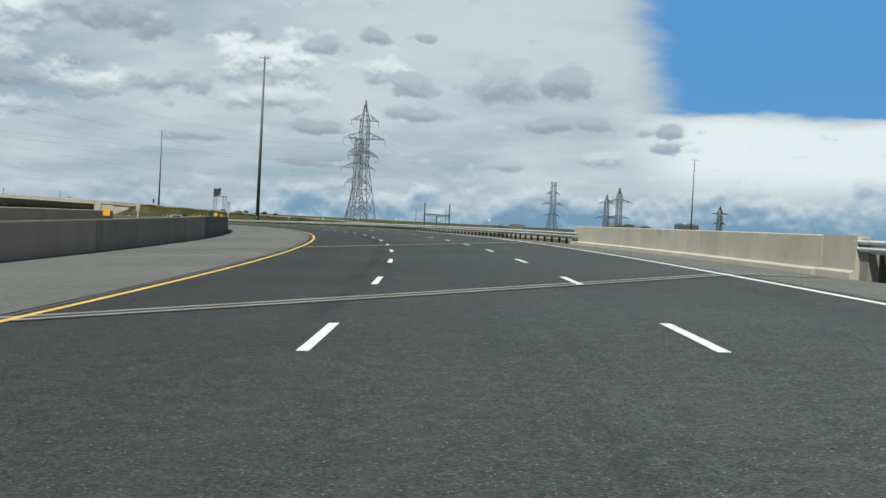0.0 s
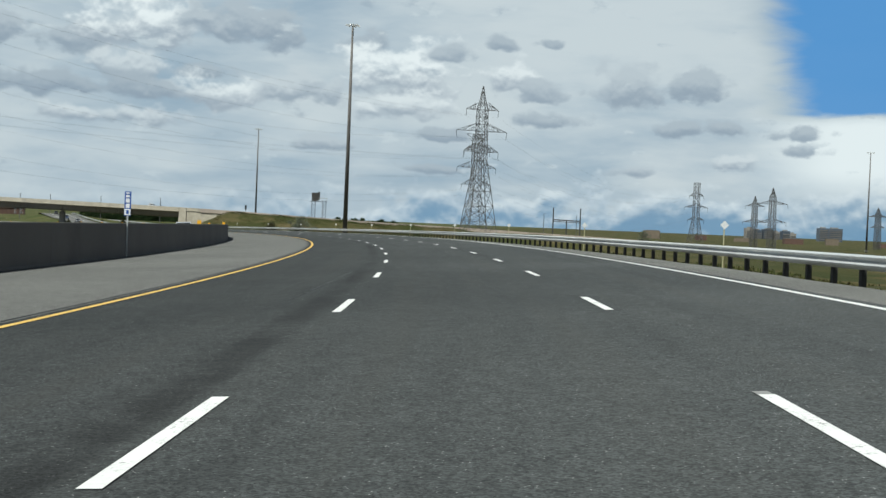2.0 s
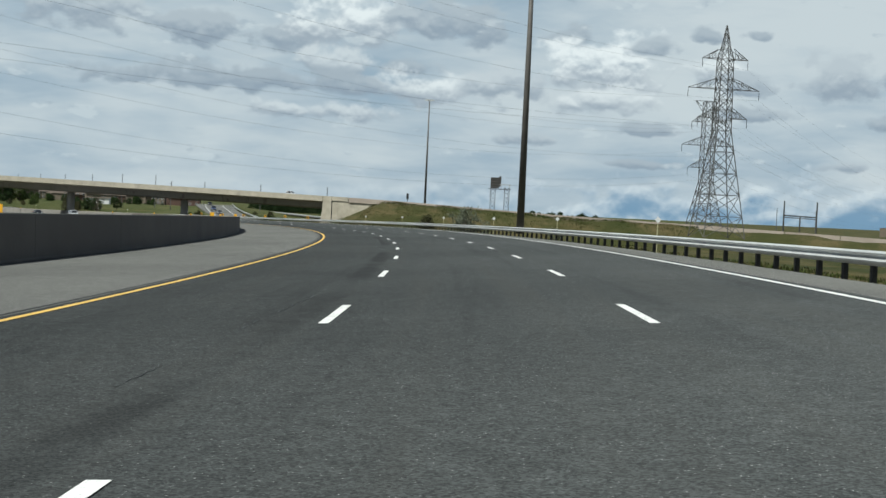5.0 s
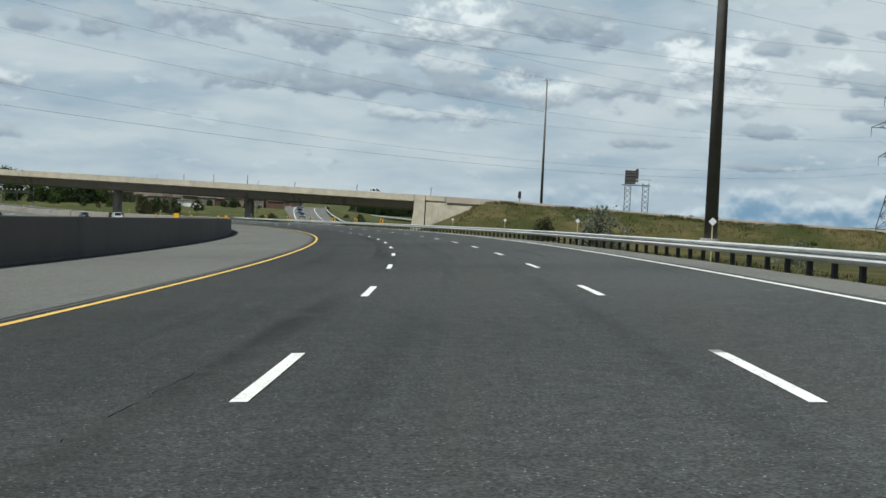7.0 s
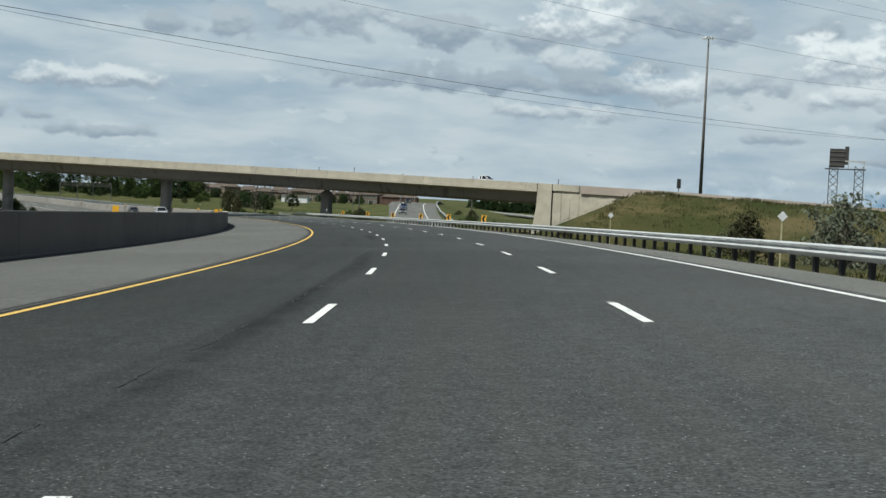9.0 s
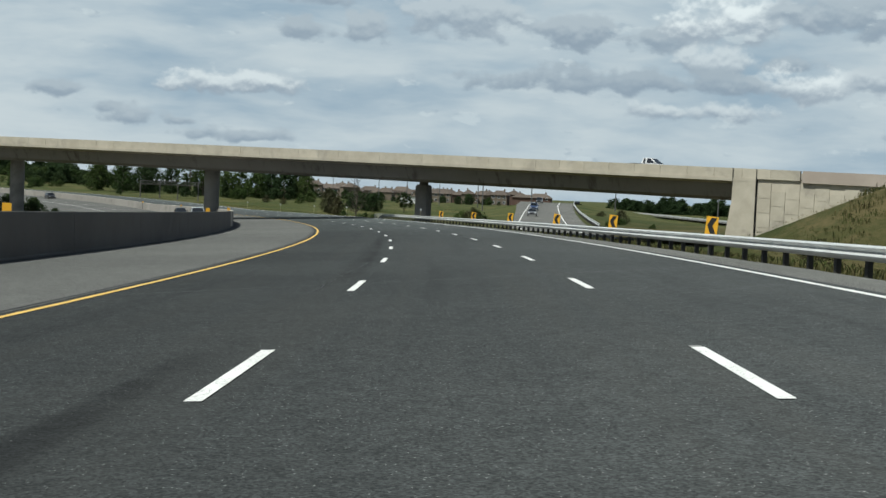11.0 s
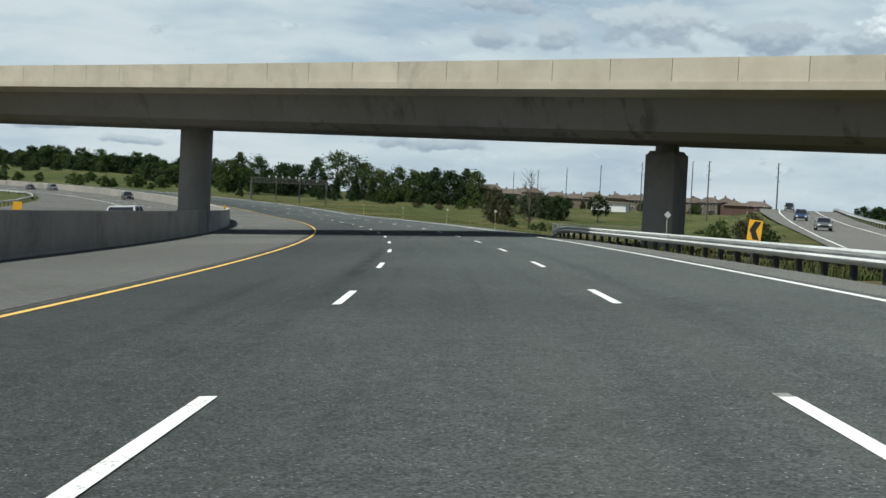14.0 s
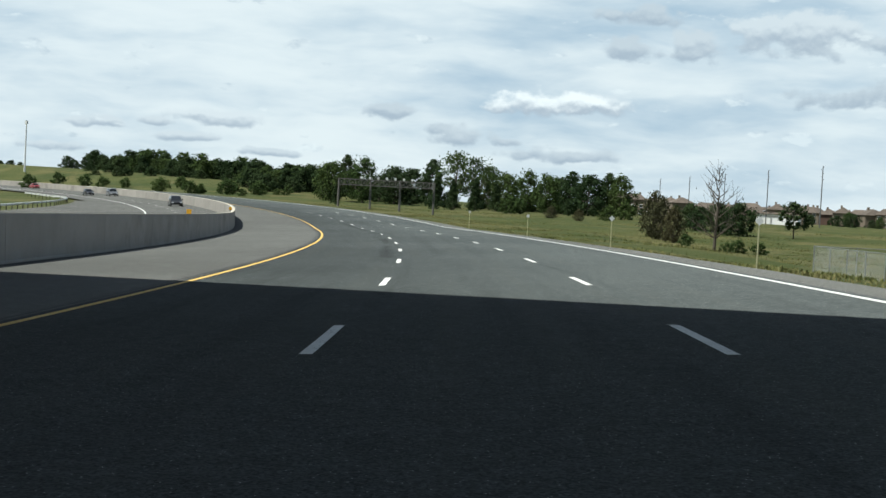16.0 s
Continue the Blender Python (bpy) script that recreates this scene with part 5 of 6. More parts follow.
def tree_meshes(seed, h, spread, mat, clumps=22, per=120, size=0.42, low=0.28, bare=False, ragged=0.35):
    rng = random.Random(seed)
    tr = Shape()
    lean = Vector((rng.uniform(-0.04, 0.04) * h, rng.uniform(-0.04, 0.04) * h, 0))
    top = Vector((0, 0, h * 0.72)) + lean
    r0 = h * 0.022
    tr.tube((0, 0, -0.5), Vector((0, 0, h * 0.35)) + lean * 0.4, r0, r0 * 0.7, 9)
    tr.tube(Vector((0, 0, h * 0.35)) + lean * 0.4, top, r0 * 0.7, r0 * 0.25, 8)
    centres = []
    p1, p2 = rng.uniform(0, 6.28), rng.uniform(0, 6.28)
    for i in range(clumps):
        g = (i + rng.uniform(0.1, 0.9)) / clumps
        f = low + (1 - low) * g
        ang = i * 2.4 + rng.uniform(-0.7, 0.7)
        prof = math.sin(math.pi * min(1.0, g * 0.86 + 0.14)) ** 0.7
        lobe = 1.0 + ragged * (0.6 * math.sin(2 * ang + p1) + 0.5 * math.sin(3 * ang + 5 * g + p2))
        rad = spread * prof * lobe * rng.uniform(0.15, 1.0) ** 0.6
        c = Vector((math.cos(ang) * rad, math.sin(ang) * rad, h * f * rng.uniform(0.90, 1.0))) + lean * f
        base = Vector((0, 0, max(h * 0.15, c.z - rad * rng.uniform(0.5, 1.0)))) + lean * 0.4
        tr.tube(base, c, r0 * 0.35, r0 * 0.08, 5)
        if bare:
            for _ in range(4):
                knee = base.lerp(c, rng.uniform(0.4, 0.95))
                tip = c + Vector((rng.gauss(0, 1), rng.gauss(0, 1), rng.uniform(0.4, 2.0))) * h * 0.07
                tr.tube(knee, tip, r0 * 0.13, r0 * 0.05, 4)
        centres.append((c, spread * rng.uniform(0.15, 0.36)))
    crown = leaf_cloud(rng, centres, per, size)
    return tr.mesh("trunk", bark), mesh_of("crown", crown[0], crown[1], mat)


def conifer_meshes(seed, h, spread, mat):
    rng = random.Random(seed)
    tr = Shape().tube((0, 0, -0.4), (0, 0, h), h * 0.018, h * 0.003, 7)
    centres = []
    for i in range(26):
        f = 0.08 + 0.9 * i / 26
        rad = spread * (1 - f) * rng.uniform(0.4, 0.9)
        ang = i * 2.4
        centres.append((Vector((math.cos(ang) * rad, math.sin(ang) * rad, h * f)), 0.2 + spread * (1 - f) * 0.4))
    crown = leaf_cloud(rng, centres, 90, 0.30)
    return tr.mesh("trunk", bark), mesh_of("crown", crown[0], crown[1], mat)


KINDS = {
    "broad_a": tree_meshes(11, 14.0, 5.8, leaf_green, 52, 84, 0.40, 0.08), "broad_b": tree_meshes(12, 12.0, 5.6, leaf_green, 50, 84, 0.40, 0.06),
    "broad_c": tree_meshes(13, 15.0, 5.2, leaf_dark, 54, 84, 0.40, 0.08), "broad_d": tree_meshes(14, 11.0, 6.0, leaf_dark, 50, 84, 0.40, 0.05),
    "wood_a": tree_meshes(31, 13.0, 6.4, leaf_dark, 36, 58, 0.62, 0.02), "wood_b": tree_meshes(32, 11.0, 6.8, leaf_dark, 36, 58, 0.62, 0.02),
    "wood_c": tree_meshes(33, 14.5, 6.0, leaf_green, 36, 58, 0.60, 0.02),
    "open": tree_meshes(15, 17.0, 6.4, leaf_green, 40, 46, 0.42, 0.30, ragged=0.6),
    "shrub": tree_meshes(16, 4.2, 2.6, leaf_brown, 34, 85, 0.17, 0.04, True), "green_shrub": tree_meshes(17, 2.6, 1.7, leaf_green, 20, 55, 0.19, 0.05),
    "dead": tree_meshes(18, 8.0, 2.6, leaf_brown, 30, 3, 0.10, 0.22, True),
    "conifer": conifer_meshes(19, 8.5, 2.6, leaf_dark),
    "lollipop": tree_meshes(20, 5.0, 1.9, leaf_dark, 26, 70, 0.22, 0.30),
    "silver": tree_meshes(21, 3.0, 2.3, material("silvery_foliage", leaf_build((0.085, 0.10, 0.075), (0.18, 0.20, 0.155))), 34, 70, 0.11, 0.05, True),
}
LABELS = {"wood_a": "dense dark green woodland tree", "wood_b": "low spreading dark woodland tree", "wood_c": "tall green woodland tree", "broad_a": "leafy green broadleaf tree", "broad_b": "rounded green broadleaf tree", "broad_c": "tall dark green tree", "broad_d": "spreading dark green tree",
          "open": "tall tree with an open ragged crown", "shrub": "brownish half-bare thicket shrub", "green_shrub": "small green shrub in the grass", "dead": "bare grey dead tree",
          "conifer": "dark green spruce tree", "lollipop": "small rounded dark green tree", "silver": "silvery green bush on the slope"}
rng_t = random.Random(77)


def plant(kind, x, y, k=1.0, group="", sink=0.0, tall=1.0):
    z = float(ground_z([x], [y])[0]) - sink
    name = "shrub" if "shrub" in kind or kind == "silver" else "tree"
    ob = thing(name, LABELS[kind], name, pose(x, y, z, rz=rng_t.uniform(0, 360)), group)
    ob.scale = (k * rng_t.uniform(0.9, 1.1), k * rng_t.uniform(0.9, 1.1), k * tall)
    child("trunk", KINDS[kind][0], ob)
    child("crown", KINDS[kind][1], ob)
    return ob


def from_16(bearing, dist):
    """Plan point by bearing (degrees left of +y) and distance from the end of the drive."""
    b = radians(bearing)
    return -196.5 - math.sin(b) * dist, 475.6 + math.cos(b) * dist


# clump of trees beyond the right-hand verge
for b, d, kind, k in ((52.0, 372, "broad_b", 0.95), (50.6, 365, "broad_a", 0.9), (49.2, 380, "broad_d", 1.0), (47.6, 372, "broad_c", 0.9), (46.5, 362, "open", 0.98), (45.6, 372, "open", 0.92),
                      (44.2, 360, "broad_b", 0.9), (43.3, 375, "broad_a", 0.85), (42.4, 352, "broad_b", 0.9), (41.4, 365, "broad_c", 0.80), (40.6, 350, "broad_d", 1.0), (39.8, 372, "broad_c", 0.82),
                      (39.2, 352, "broad_a", 0.80), (51.4, 420, "broad_c", 0.9), (48.4, 410, "broad_d", 1.0), (45.0, 400, "broad_a", 0.95), (41.9, 400, "broad_d", 1.0)):
    plant(kind, *from_16(b, d), k, "clump of trees beyond the verge")
for b, d, k in ((51.8, 292, 0.55), (47.3, 300, 0.95), (46.6, 305, 0.9), (45.6, 298, 0.95), (44.7, 305, 0.9), (41.5, 300, 0.5)):
    plant("conifer", *from_16(b, d), k, "spruces in front of the trees")
for b, d, kind, k in ((44.0, 288, "green_shrub", 1.5), (43.6, 290, "green_shrub", 1.4), (42.2, 250, "shrub", 0.55), (41.0, 245, "shrub", 0.5), (39.0, 292, "green_shrub", 1.6)):
    plant(kind, *from_16(b, d), k, "shrubs before the trees")
# thickets nearer the road
for b, d, k, tall in ((37.7, 196, 1.0, 1.5), (37.35, 187, 0.9, 1.5), (36.85, 179, 0.8, 1.35)):
    plant("shrub", *from_16(b, d), k, "thicket beside the road", 0.0, tall)
for b, d, kind, k in ((36.15, 236, "broad_d", 0.42), (35.75, 228, "broad_d", 0.38), (34.9, 220, "broad_d", 0.47), (34.1, 214, "broad_d", 0.49), (34.4, 232, "broad_b", 0.36),
                      (35.05, 150, "dead", 1.22), (31.75, 215, "lollipop", 1.2), (34.0, 140, "green_shrub", 0.6), (33.1, 138, "green_shrub", 0.52), (36.3, 168, "green_shrub", 0.6), (34.5, 135, "green_shrub", 0.45), (39.6, 260, "green_shrub", 1.2)):
    plant(kind, *from_16(b, d), k, "thicket beside the road")
# far wood on the left, up the hill
for i in range(120):
    b = 52.3 + 10.2 * (i + rng_t.uniform(-0.5, 0.5)) / 120
    d = 590 - 100 * (1 - (b - 52.3) / 10.2) + rng_t.uniform(-20, 60)
    plant(rng_t.choice(("wood_a", "wood_b", "wood_b", "wood_c", "wood_a")), *from_16(b, d), rng_t.uniform(0.50, 0.86), "far wood on the hillside", 1.2)
for b, d, k in ((63.3, 600, 0.62), (63.0, 608, 0.5), (65.2, 800, 0.45), (65.6, 790, 0.5), (66.0, 800, 0.45), (66.4, 805, 0.5)):
    plant("wood_b", *from_16(b, d), k, "far wood on the hillside", 1.2)
for i in range(30):
    b = 67.0 + 22.0 * i / 30
    plant(rng_t.choice(("wood_a", "wood_b", "wood_c")), *from_16(b, 640 + rng_t.uniform(-30, 60)), rng_t.uniform(0.50, 0.75), "far wood on the hillside", 1.2)
for i in range(30):
    b = 49.5 + 6.5 * (i + rng_t.uniform(-0.5, 0.5)) / 30
    plant(rng_t.choice(("wood_a", "wood_b", "broad_b", "broad_d")), *from_16(b, 455 + rng_t.uniform(-30, 40)), rng_t.uniform(0.5, 0.75), "far wood on the hillside", 1.2)
for i in range(46):
    b = 49.5 + 13.0 * (i + rng_t.random()) / 46
    plant("wood_b", *from_16(b, (470 if b < 54 else 520) + rng_t.uniform(-25, 30)), rng_t.uniform(0.28, 0.46), "undergrowth before the far wood", 1.0)
for i in range(16):
    b = 38.9 + 13.0 * (i + rng_t.random()) / 16
    plant(rng_t.choice(("wood_b", "broad_d")), *from_16(b, 392 + rng_t.uniform(-8, 26)), rng_t.uniform(0.42, 0.62), "undergrowth in the clump of trees", 0.8)
for i in range(34):
    b = 53.0 + 15.0 * rng_t.random()
    plant("green_shrub", *from_16(b, 430 + rng_t.uniform(-60, 40)), rng_t.uniform(0.7, 1.8), "shrubs on the hillside")
# dark bushes on the grass island behind the bridge
for w, b, k in ((121, 17, 0.30), (124, 20, 0.36), (127, 18, 0.40), (118.5, 19, 0.20)):
    q = over(w, b, 0.0)
    plant("broad_d", q.x, q.y, k, "bushes on the grass island", 0.3)
# shrubs by the embankment and the side road
for x, y, kind, k in ((-81.6, 391.4, "silver", 2.0), (-82.8, 394.0, "silver", 1.5), (-91.0, 398.0, "shrub", 1.05), (-92.5, 399.5, "silver", 1.0), (-47.0, 300.0, "silver", 0.6), (-226, 556, "green_shrub", 0.7), (-196.5, 512.0, "shrub", 0.62), (-199.5, 518.0, "green_shrub", 0.95), (-194.0, 509.0, "green_shrub", 0.6),
                      (-120, 430, "shrub", 0.5), (8.0, 456.0, "silver", 1.1), (-60, 452, "green_shrub", 0.8)):
    plant(kind, x, y, k, "shrubs on the banks")
for k in range(26):
    i = rng_t.choice((1, 2, 3, 3, 4, 4, 5))
    f, side = rng_t.random(), rng_t.choice((-1, 1, 1))
    p, q = RAMP[i], RAMP[i + 1]
    d = Vector((q[0] - p[0], q[1] - p[1])).normalized()
    off = (9.5 if side > 0 else -7.0) + side * rng_t.uniform(0, 9)
    plant(rng_t.choice(("green_shrub", "green_shrub", "shrub")), p[0] + (q[0] - p[0]) * f + d.y * off, p[1] + (q[1] - p[1]) * f - d.x * off, rng_t.uniform(0.35, 0.8), "shrubs on the banks", -0.3)
def far_wood(count, place, label):
    """A wood too far off to tell its trees apart: many crowns in one mesh."""
    vs, fs, o = [], [], 0
    for i in range(count):
        x, y, k, kind = place(i)
        me = KINDS[kind][1]
        co = np.zeros(len(me.vertices) * 3)
        me.vertices.foreach_get("co", co)
        co = co.reshape(-1, 3) * k
        a = rng_t.uniform(0, 6.28)
        ca, sa = math.cos(a), math.sin(a)
        z = float(ground_z([x], [y])[0]) - 0.8
        vs.append(np.stack([x + co[:, 0] * ca - co[:, 1] * sa, y + co[:, 0] * sa + co[:, 1] * ca, z + co[:, 2]], 1))
        idx = np.zeros(len(me.loops), dtype=np.int32)
        me.loops.foreach_get("vertex_index", idx)
        fs += (idx.reshape(-1, 4) + o).tolist()
        o += len(co)
    ob = new("far_wood", mesh_of("far_wood", np.concatenate(vs).tolist(), fs, leaf_dark))
    tagged(ob, label, "wood", kind="stuff")


def low_wood_place(i):
    f = (i + rng_t.uniform(-0.5, 0.5)) / 169
    return -335 + 190 * f + rng_t.uniform(-4, 4), 858 + 57 * f + rng_t.uniform(-12, 25), rng_t.uniform(0.48, 0.66), rng_t.choice(("wood_a", "wood_b", "wood_b"))


far_wood(170, low_wood_place, "low dark green wood beyond the side road")


# ---------------------------------------------------------------- rough grass
def blade_build(dark, light, straw):
    def build(t):
        r = t.add("ShaderNodeNewGeometry").outputs["Random Per Island"]
        p = t.ramp(t.noise(obj_vec(t), 0.10, 4.0, 0.6), 0.38, 0.58)
        c = t.mix(r, dark, light)
        c = t.mix(t.math("MULTIPLY", p, t.math("MULTIPLY_ADD", r, 0.6, 0.3)), c, straw)
        return bsdf(t, c, 0.9, 0.0, None, 0.1)
    return build


blade_mat = material("grass_blades", blade_build((0.030, 0.046, 0.013), (0.070, 0.082, 0.026), (0.105, 0.088, 0.042)))
meadow_mat = material("meadow_blades", blade_build((0.062, 0.082, 0.024), (0.135, 0.146, 0.046), (0.240, 0.205, 0.098)))


def grass_stuff(s0, s1, u0, u1, count, seed, tall, mat=blade_mat):
    """Tufts of bent blades scattered over a stretch of verge."""
    rng = np.random.RandomState(seed)
    s = rng.uniform(s0, s1, count)
    u = u0 + (u1 - u0) * rng.uniform(0, 1, count) ** 1.6
    a = heading(s)
    x = np.interp(s, S_AXIS, X_AXIS) + u * np.cos(a)
    y = np.interp(s, S_AXIS, Y_AXIS) + u * np.sin(a)
    z = ground_z(x, y)
    patch = 0.55 + 0.45 * np.sin(s * 0.31 + 3 * np.sin(u * 0.4)) * np.sin(u * 0.7 + s * 0.05)
    vs, fs = [], []
    for i in range(count):
        for _ in range(6):
            h = tall * patch[i] * rng.uniform(0.4, 1.3)
            d = rng.uniform(0, 6.283)
            bx, by = x[i] + rng.normal(0, 0.22), y[i] + rng.normal(0, 0.22)
            lx, ly = math.cos(d) * h * 0.45, math.sin(d) * h * 0.45
            wx, wy = -math.sin(d) * 0.018, math.cos(d) * 0.018
            o = len(vs)
            vs += [(bx - wx, by - wy, z[i] - 0.05), (bx + wx, by + wy, z[i] - 0.05), (bx + wx + lx * 0.35, by + wy + ly * 0.35, z[i] + h * 0.65), (bx - wx + lx * 0.35, by - wy + ly * 0.35, z[i] + h * 0.65), (bx + lx, by + ly, z[i] + h)]
            fs += [(o, o + 1, o + 2, o + 3), (o + 3, o + 2, o + 4)]
    ob = new("grass_tufts", mesh_of("grass_tufts", vs, fs, mat))
    tagged(ob, "rough uncut green and straw-coloured grass", "grass", kind="stuff")


def bank_weeds(count, seed):
    """Taller weeds along the crest and face of the embankment."""
    rng = np.random.RandomState(seed)
    vs, fs = [], []
    w = rng.uniform(-95, -13, count)
    b = -2.0 - 20.0 * rng.uniform(0, 1, count) ** 2.2
    for k in range(count):
        p = over(float(w[k]), float(b[k]), 0.0)
        z = float(ground_z([p.x], [p.y])[0])
        clump = 0.5 + 0.5 * math.sin(w[k] * 0.45 + 2.0 * math.sin(b[k] * 0.5)) * math.sin(w[k] * 0.13 + b[k] * 0.3)
        for _ in range(7):
            h = (0.12 + 0.50 * clump ** 2) * rng.uniform(0.4, 1.2)
            d = rng.uniform(0, 6.283)
            bx, by = p.x + rng.normal(0, 0.35), p.y + rng.normal(0, 0.35)
            lx, ly = math.cos(d) * h * 0.4, math.sin(d) * h * 0.4
            wx, wy = -math.sin(d) * 0.035, math.cos(d) * 0.035
            o = len(vs)
            vs += [(bx - wx, by - wy, z - 0.15), (bx + wx, by + wy, z - 0.15), (bx + wx + lx * 0.4, by + wy + ly * 0.4, z + h * 0.6), (bx - wx + lx * 0.4, by - wy + ly * 0.4, z + h * 0.6), (bx + lx, by + ly, z + h)]
            fs += [(o, o + 1, o + 2, o + 3), (o + 3, o + 2, o + 4)]
    ob = new("bank_weeds", mesh_of("bank_weeds", vs, fs, blade_mat))
    tagged(ob, "tall weeds and rough grass on the embankment", "weeds", kind="stuff")


def field_weeds(count, seed, x0, x1, y0, y1, tall, width, mat, label):
    """Coarse tussocks over a stretch of open field."""
    rng = np.random.RandomState(seed)
    x, y = rng.uniform(x0, x1, count), rng.uniform(y0, y1, count)
    s, u = nearest(x, y)
    ok = u > 14
    x, y = x[ok], y[ok]
    z = ground_z(x, y)
    lush = 0.35 + 0.65 * (0.5 + 0.5 * np.sin(x * 0.11 + 2 * np.sin(y * 0.07)) * np.sin(y * 0.09 + x * 0.03)) ** 2
    vs, fs = [], []
    for i in range(len(x)):
        for _ in range(5):
            h = tall * lush[i] * rng.uniform(0.4, 1.3)
            d = rng.uniform(0, 6.283)
            bx, by = x[i] + rng.normal(0, 0.7), y[i] + rng.normal(0, 0.7)
            lx, ly, wx, wy = math.cos(d) * h * 0.4, math.sin(d) * h * 0.4, -math.sin(d) * width, math.cos(d) * width
            o = len(vs)
            vs += [(bx - wx, by - wy, z[i] - 0.2), (bx + wx, by + wy, z[i] - 0.2), (bx + lx, by + ly, z[i] + h)]
            fs.append((o, o + 1, o + 2))
    ob = new("field_weeds", mesh_of("field_weeds", vs, fs, mat))
    tagged(ob, label, "weeds", kind="stuff")


field_weeds(7000, 61, -330, -140, 500, 820, 0.30, 0.06, blade_mat, "coarse tussocks of rough grass in the field")
field_weeds(8000, 62, -480, -220, 540, 820, 0.34, 0.05, meadow_mat, "tall green and straw-coloured meadow grass")
LOW_ROAD = ((-340, 835), (-309, 797), (-280, 760), (-250, 722), (-228, 690), (-206, 659), (-186, 628), (-160, 590))


def low_road_pairs(o0, o1, dz):
    out = []
    for i, (x, y) in enumerate(LOW_ROAD):
        (ax, ay), (bx, by) = LOW_ROAD[max(i - 1, 0)], LOW_ROAD[min(i + 1, len(LOW_ROAD) - 1)]
        d = Vector((bx - ax, by - ay)).normalized()
        z = float(ground_z([x], [y])[0]) + 0.55 + dz
        out.append((Vector((x + d.y * o0, y - d.x * o0, z)), Vector((x + d.y * o1, y - d.x * o1, z))))
    return out


structure("low_road", strip(low_road_pairs(4.0, -4.0, 0.0), asphalt_far, "low_road"), "grey road running low across the field", "road")
lr = thing("field_guard_rail", "pale steel guard rail beside the low road", "guard rail", pose(*low_road_pairs(5, 5, 0)[3][0]))
inv = lr.matrix_basis.inverted()
pairs = low_road_pairs(4.4, 4.6, 0.0)
for (a, a2), (b, b2) in zip(pairs[:-1], pairs[1:]):
    hi, lo = Vector((0, 0, 0.78)), Vector((0, 0, 0.42))
    child("rail_beam", Shape().add([a + lo, b + lo, b + hi, a + hi, a2 + lo, b2 + lo, b2 + hi, a2 + hi], [(0, 1, 2, 3), (7, 6, 5, 4), (3, 2, 6, 7), (0, 4, 5, 1)]).mesh("rail_beam", steel_galv), lr, m=inv.copy())
    for k in range(6):
        q = a.lerp(b, k / 6)
        child("post", post_mesh, lr, m=inv @ pose(q.x, q.y, q.z))
bank_weeds(2600, 44)
grass_stuff(86, 400, 8.45, 34, 12000, 41, 0.22)
grass_stuff(400, 540, 8.0, 46, 7000, 42, 0.27)
grass_stuff(540, 800, 8.0, 70, 17000, 43, 0.17, meadow_mat)

# ---------------------------------------------------------------- houses and far blocks
brick_mat = speckled("red_brown_brick", (0.085, 0.052, 0.042), (0.14, 0.085, 0.066), 0.6, 0.9, 6.0, 0.2, 0.02, rnd=0.15)
stucco = speckled("tan_render", (0.13, 0.105, 0.08), (0.19, 0.155, 0.118), 0.5, 0.9, 6.0, 0.1, 0.01, rnd=0.12)
roof_mat = speckled("grey_brown_shingle", (0.078, 0.062, 0.052), (0.130, 0.105, 0.087), 0.7, 0.95, 8.0, 0.3, 0.02, rnd=0.15)
pane_mat = speckled("window_glass", (0.02, 0.025, 0.03), (0.05, 0.06, 0.07), 0.5, 0.12, 4.0, 0.0, 0.001, spec=0.8)


def house(x, y, turn, w, d, h, mat):
    z = float(ground_z([x], [y])[0])
    ob = thing("house", "two-storey suburban house of warm brick with a hipped roof", "house", pose(x, y, z, rz=turn), "row of suburban houses")
    child("wall", Shape().box((0, 0, h / 2 - 0.5), (w, d, h + 1.0)).mesh("wall", mat), ob)
    o, rh = 0.5, 2.6
    child("roof", Shape().add([(-w / 2 - o, -d / 2 - o, h), (w / 2 + o, -d / 2 - o, h), (w / 2 + o, d / 2 + o, h), (-w / 2 - o, d / 2 + o, h), (-w / 4, 0, h + rh), (w / 4, 0, h + rh)],
                              [(0, 1, 5, 4), (1, 2, 5), (2, 3, 4, 5), (3, 0, 4), (3, 2, 1, 0)]).mesh("roof", roof_mat), ob)
    child("chimney", Shape().box((w / 4, 0.6, h + rh - 0.3), (0.8, 0.8, 2.2)).mesh("chimney", mat), ob)
    for zz in (1.5, 4.4):
        for xx in (-w / 3, 0, w / 3):
            win = child("window", Shape().box((xx, -d / 2 - 0.03, zz), (1.5, 0.08, 1.5)).mesh("window", sign_white), ob)
            child("pane", Shape().box((xx, -d / 2 - 0.07, zz), (1.25, 0.05, 1.25)).mesh("pane", pane_mat), win)


for i in range(38):
    f = i / 37.0
    hx, hy = from_16(39.0 - 13.0 * f + rng_t.uniform(-0.25, 0.25), 600 - 40 * f + rng_t.choice((0, 25, 60)))
    house(hx, hy, 35 + rng_t.choice((0, 90)) + rng_t.uniform(-14, 14), rng_t.uniform(9, 14), rng_t.uniform(8, 11), rng_t.uniform(3.8, 6.2) + 2.2 * max(0.0, 1.0 - 4 * f), rng_t.choice((brick_mat, stucco, stucco)))
for i in range(30):
    b = 39.5 - 12.0 * (i + rng_t.random()) / 30
    plant(rng_t.choice(("broad_d", "broad_b", "lollipop", "broad_d")), *from_16(b, rng_t.uniform(470, 560)), rng_t.uniform(0.28, 0.55), "trees among the houses", 0.4)
shed = thing("long_white_building", "long low white building behind the grass", "building", pose(*from_16(32.4, 430), -6.4, rz=25))
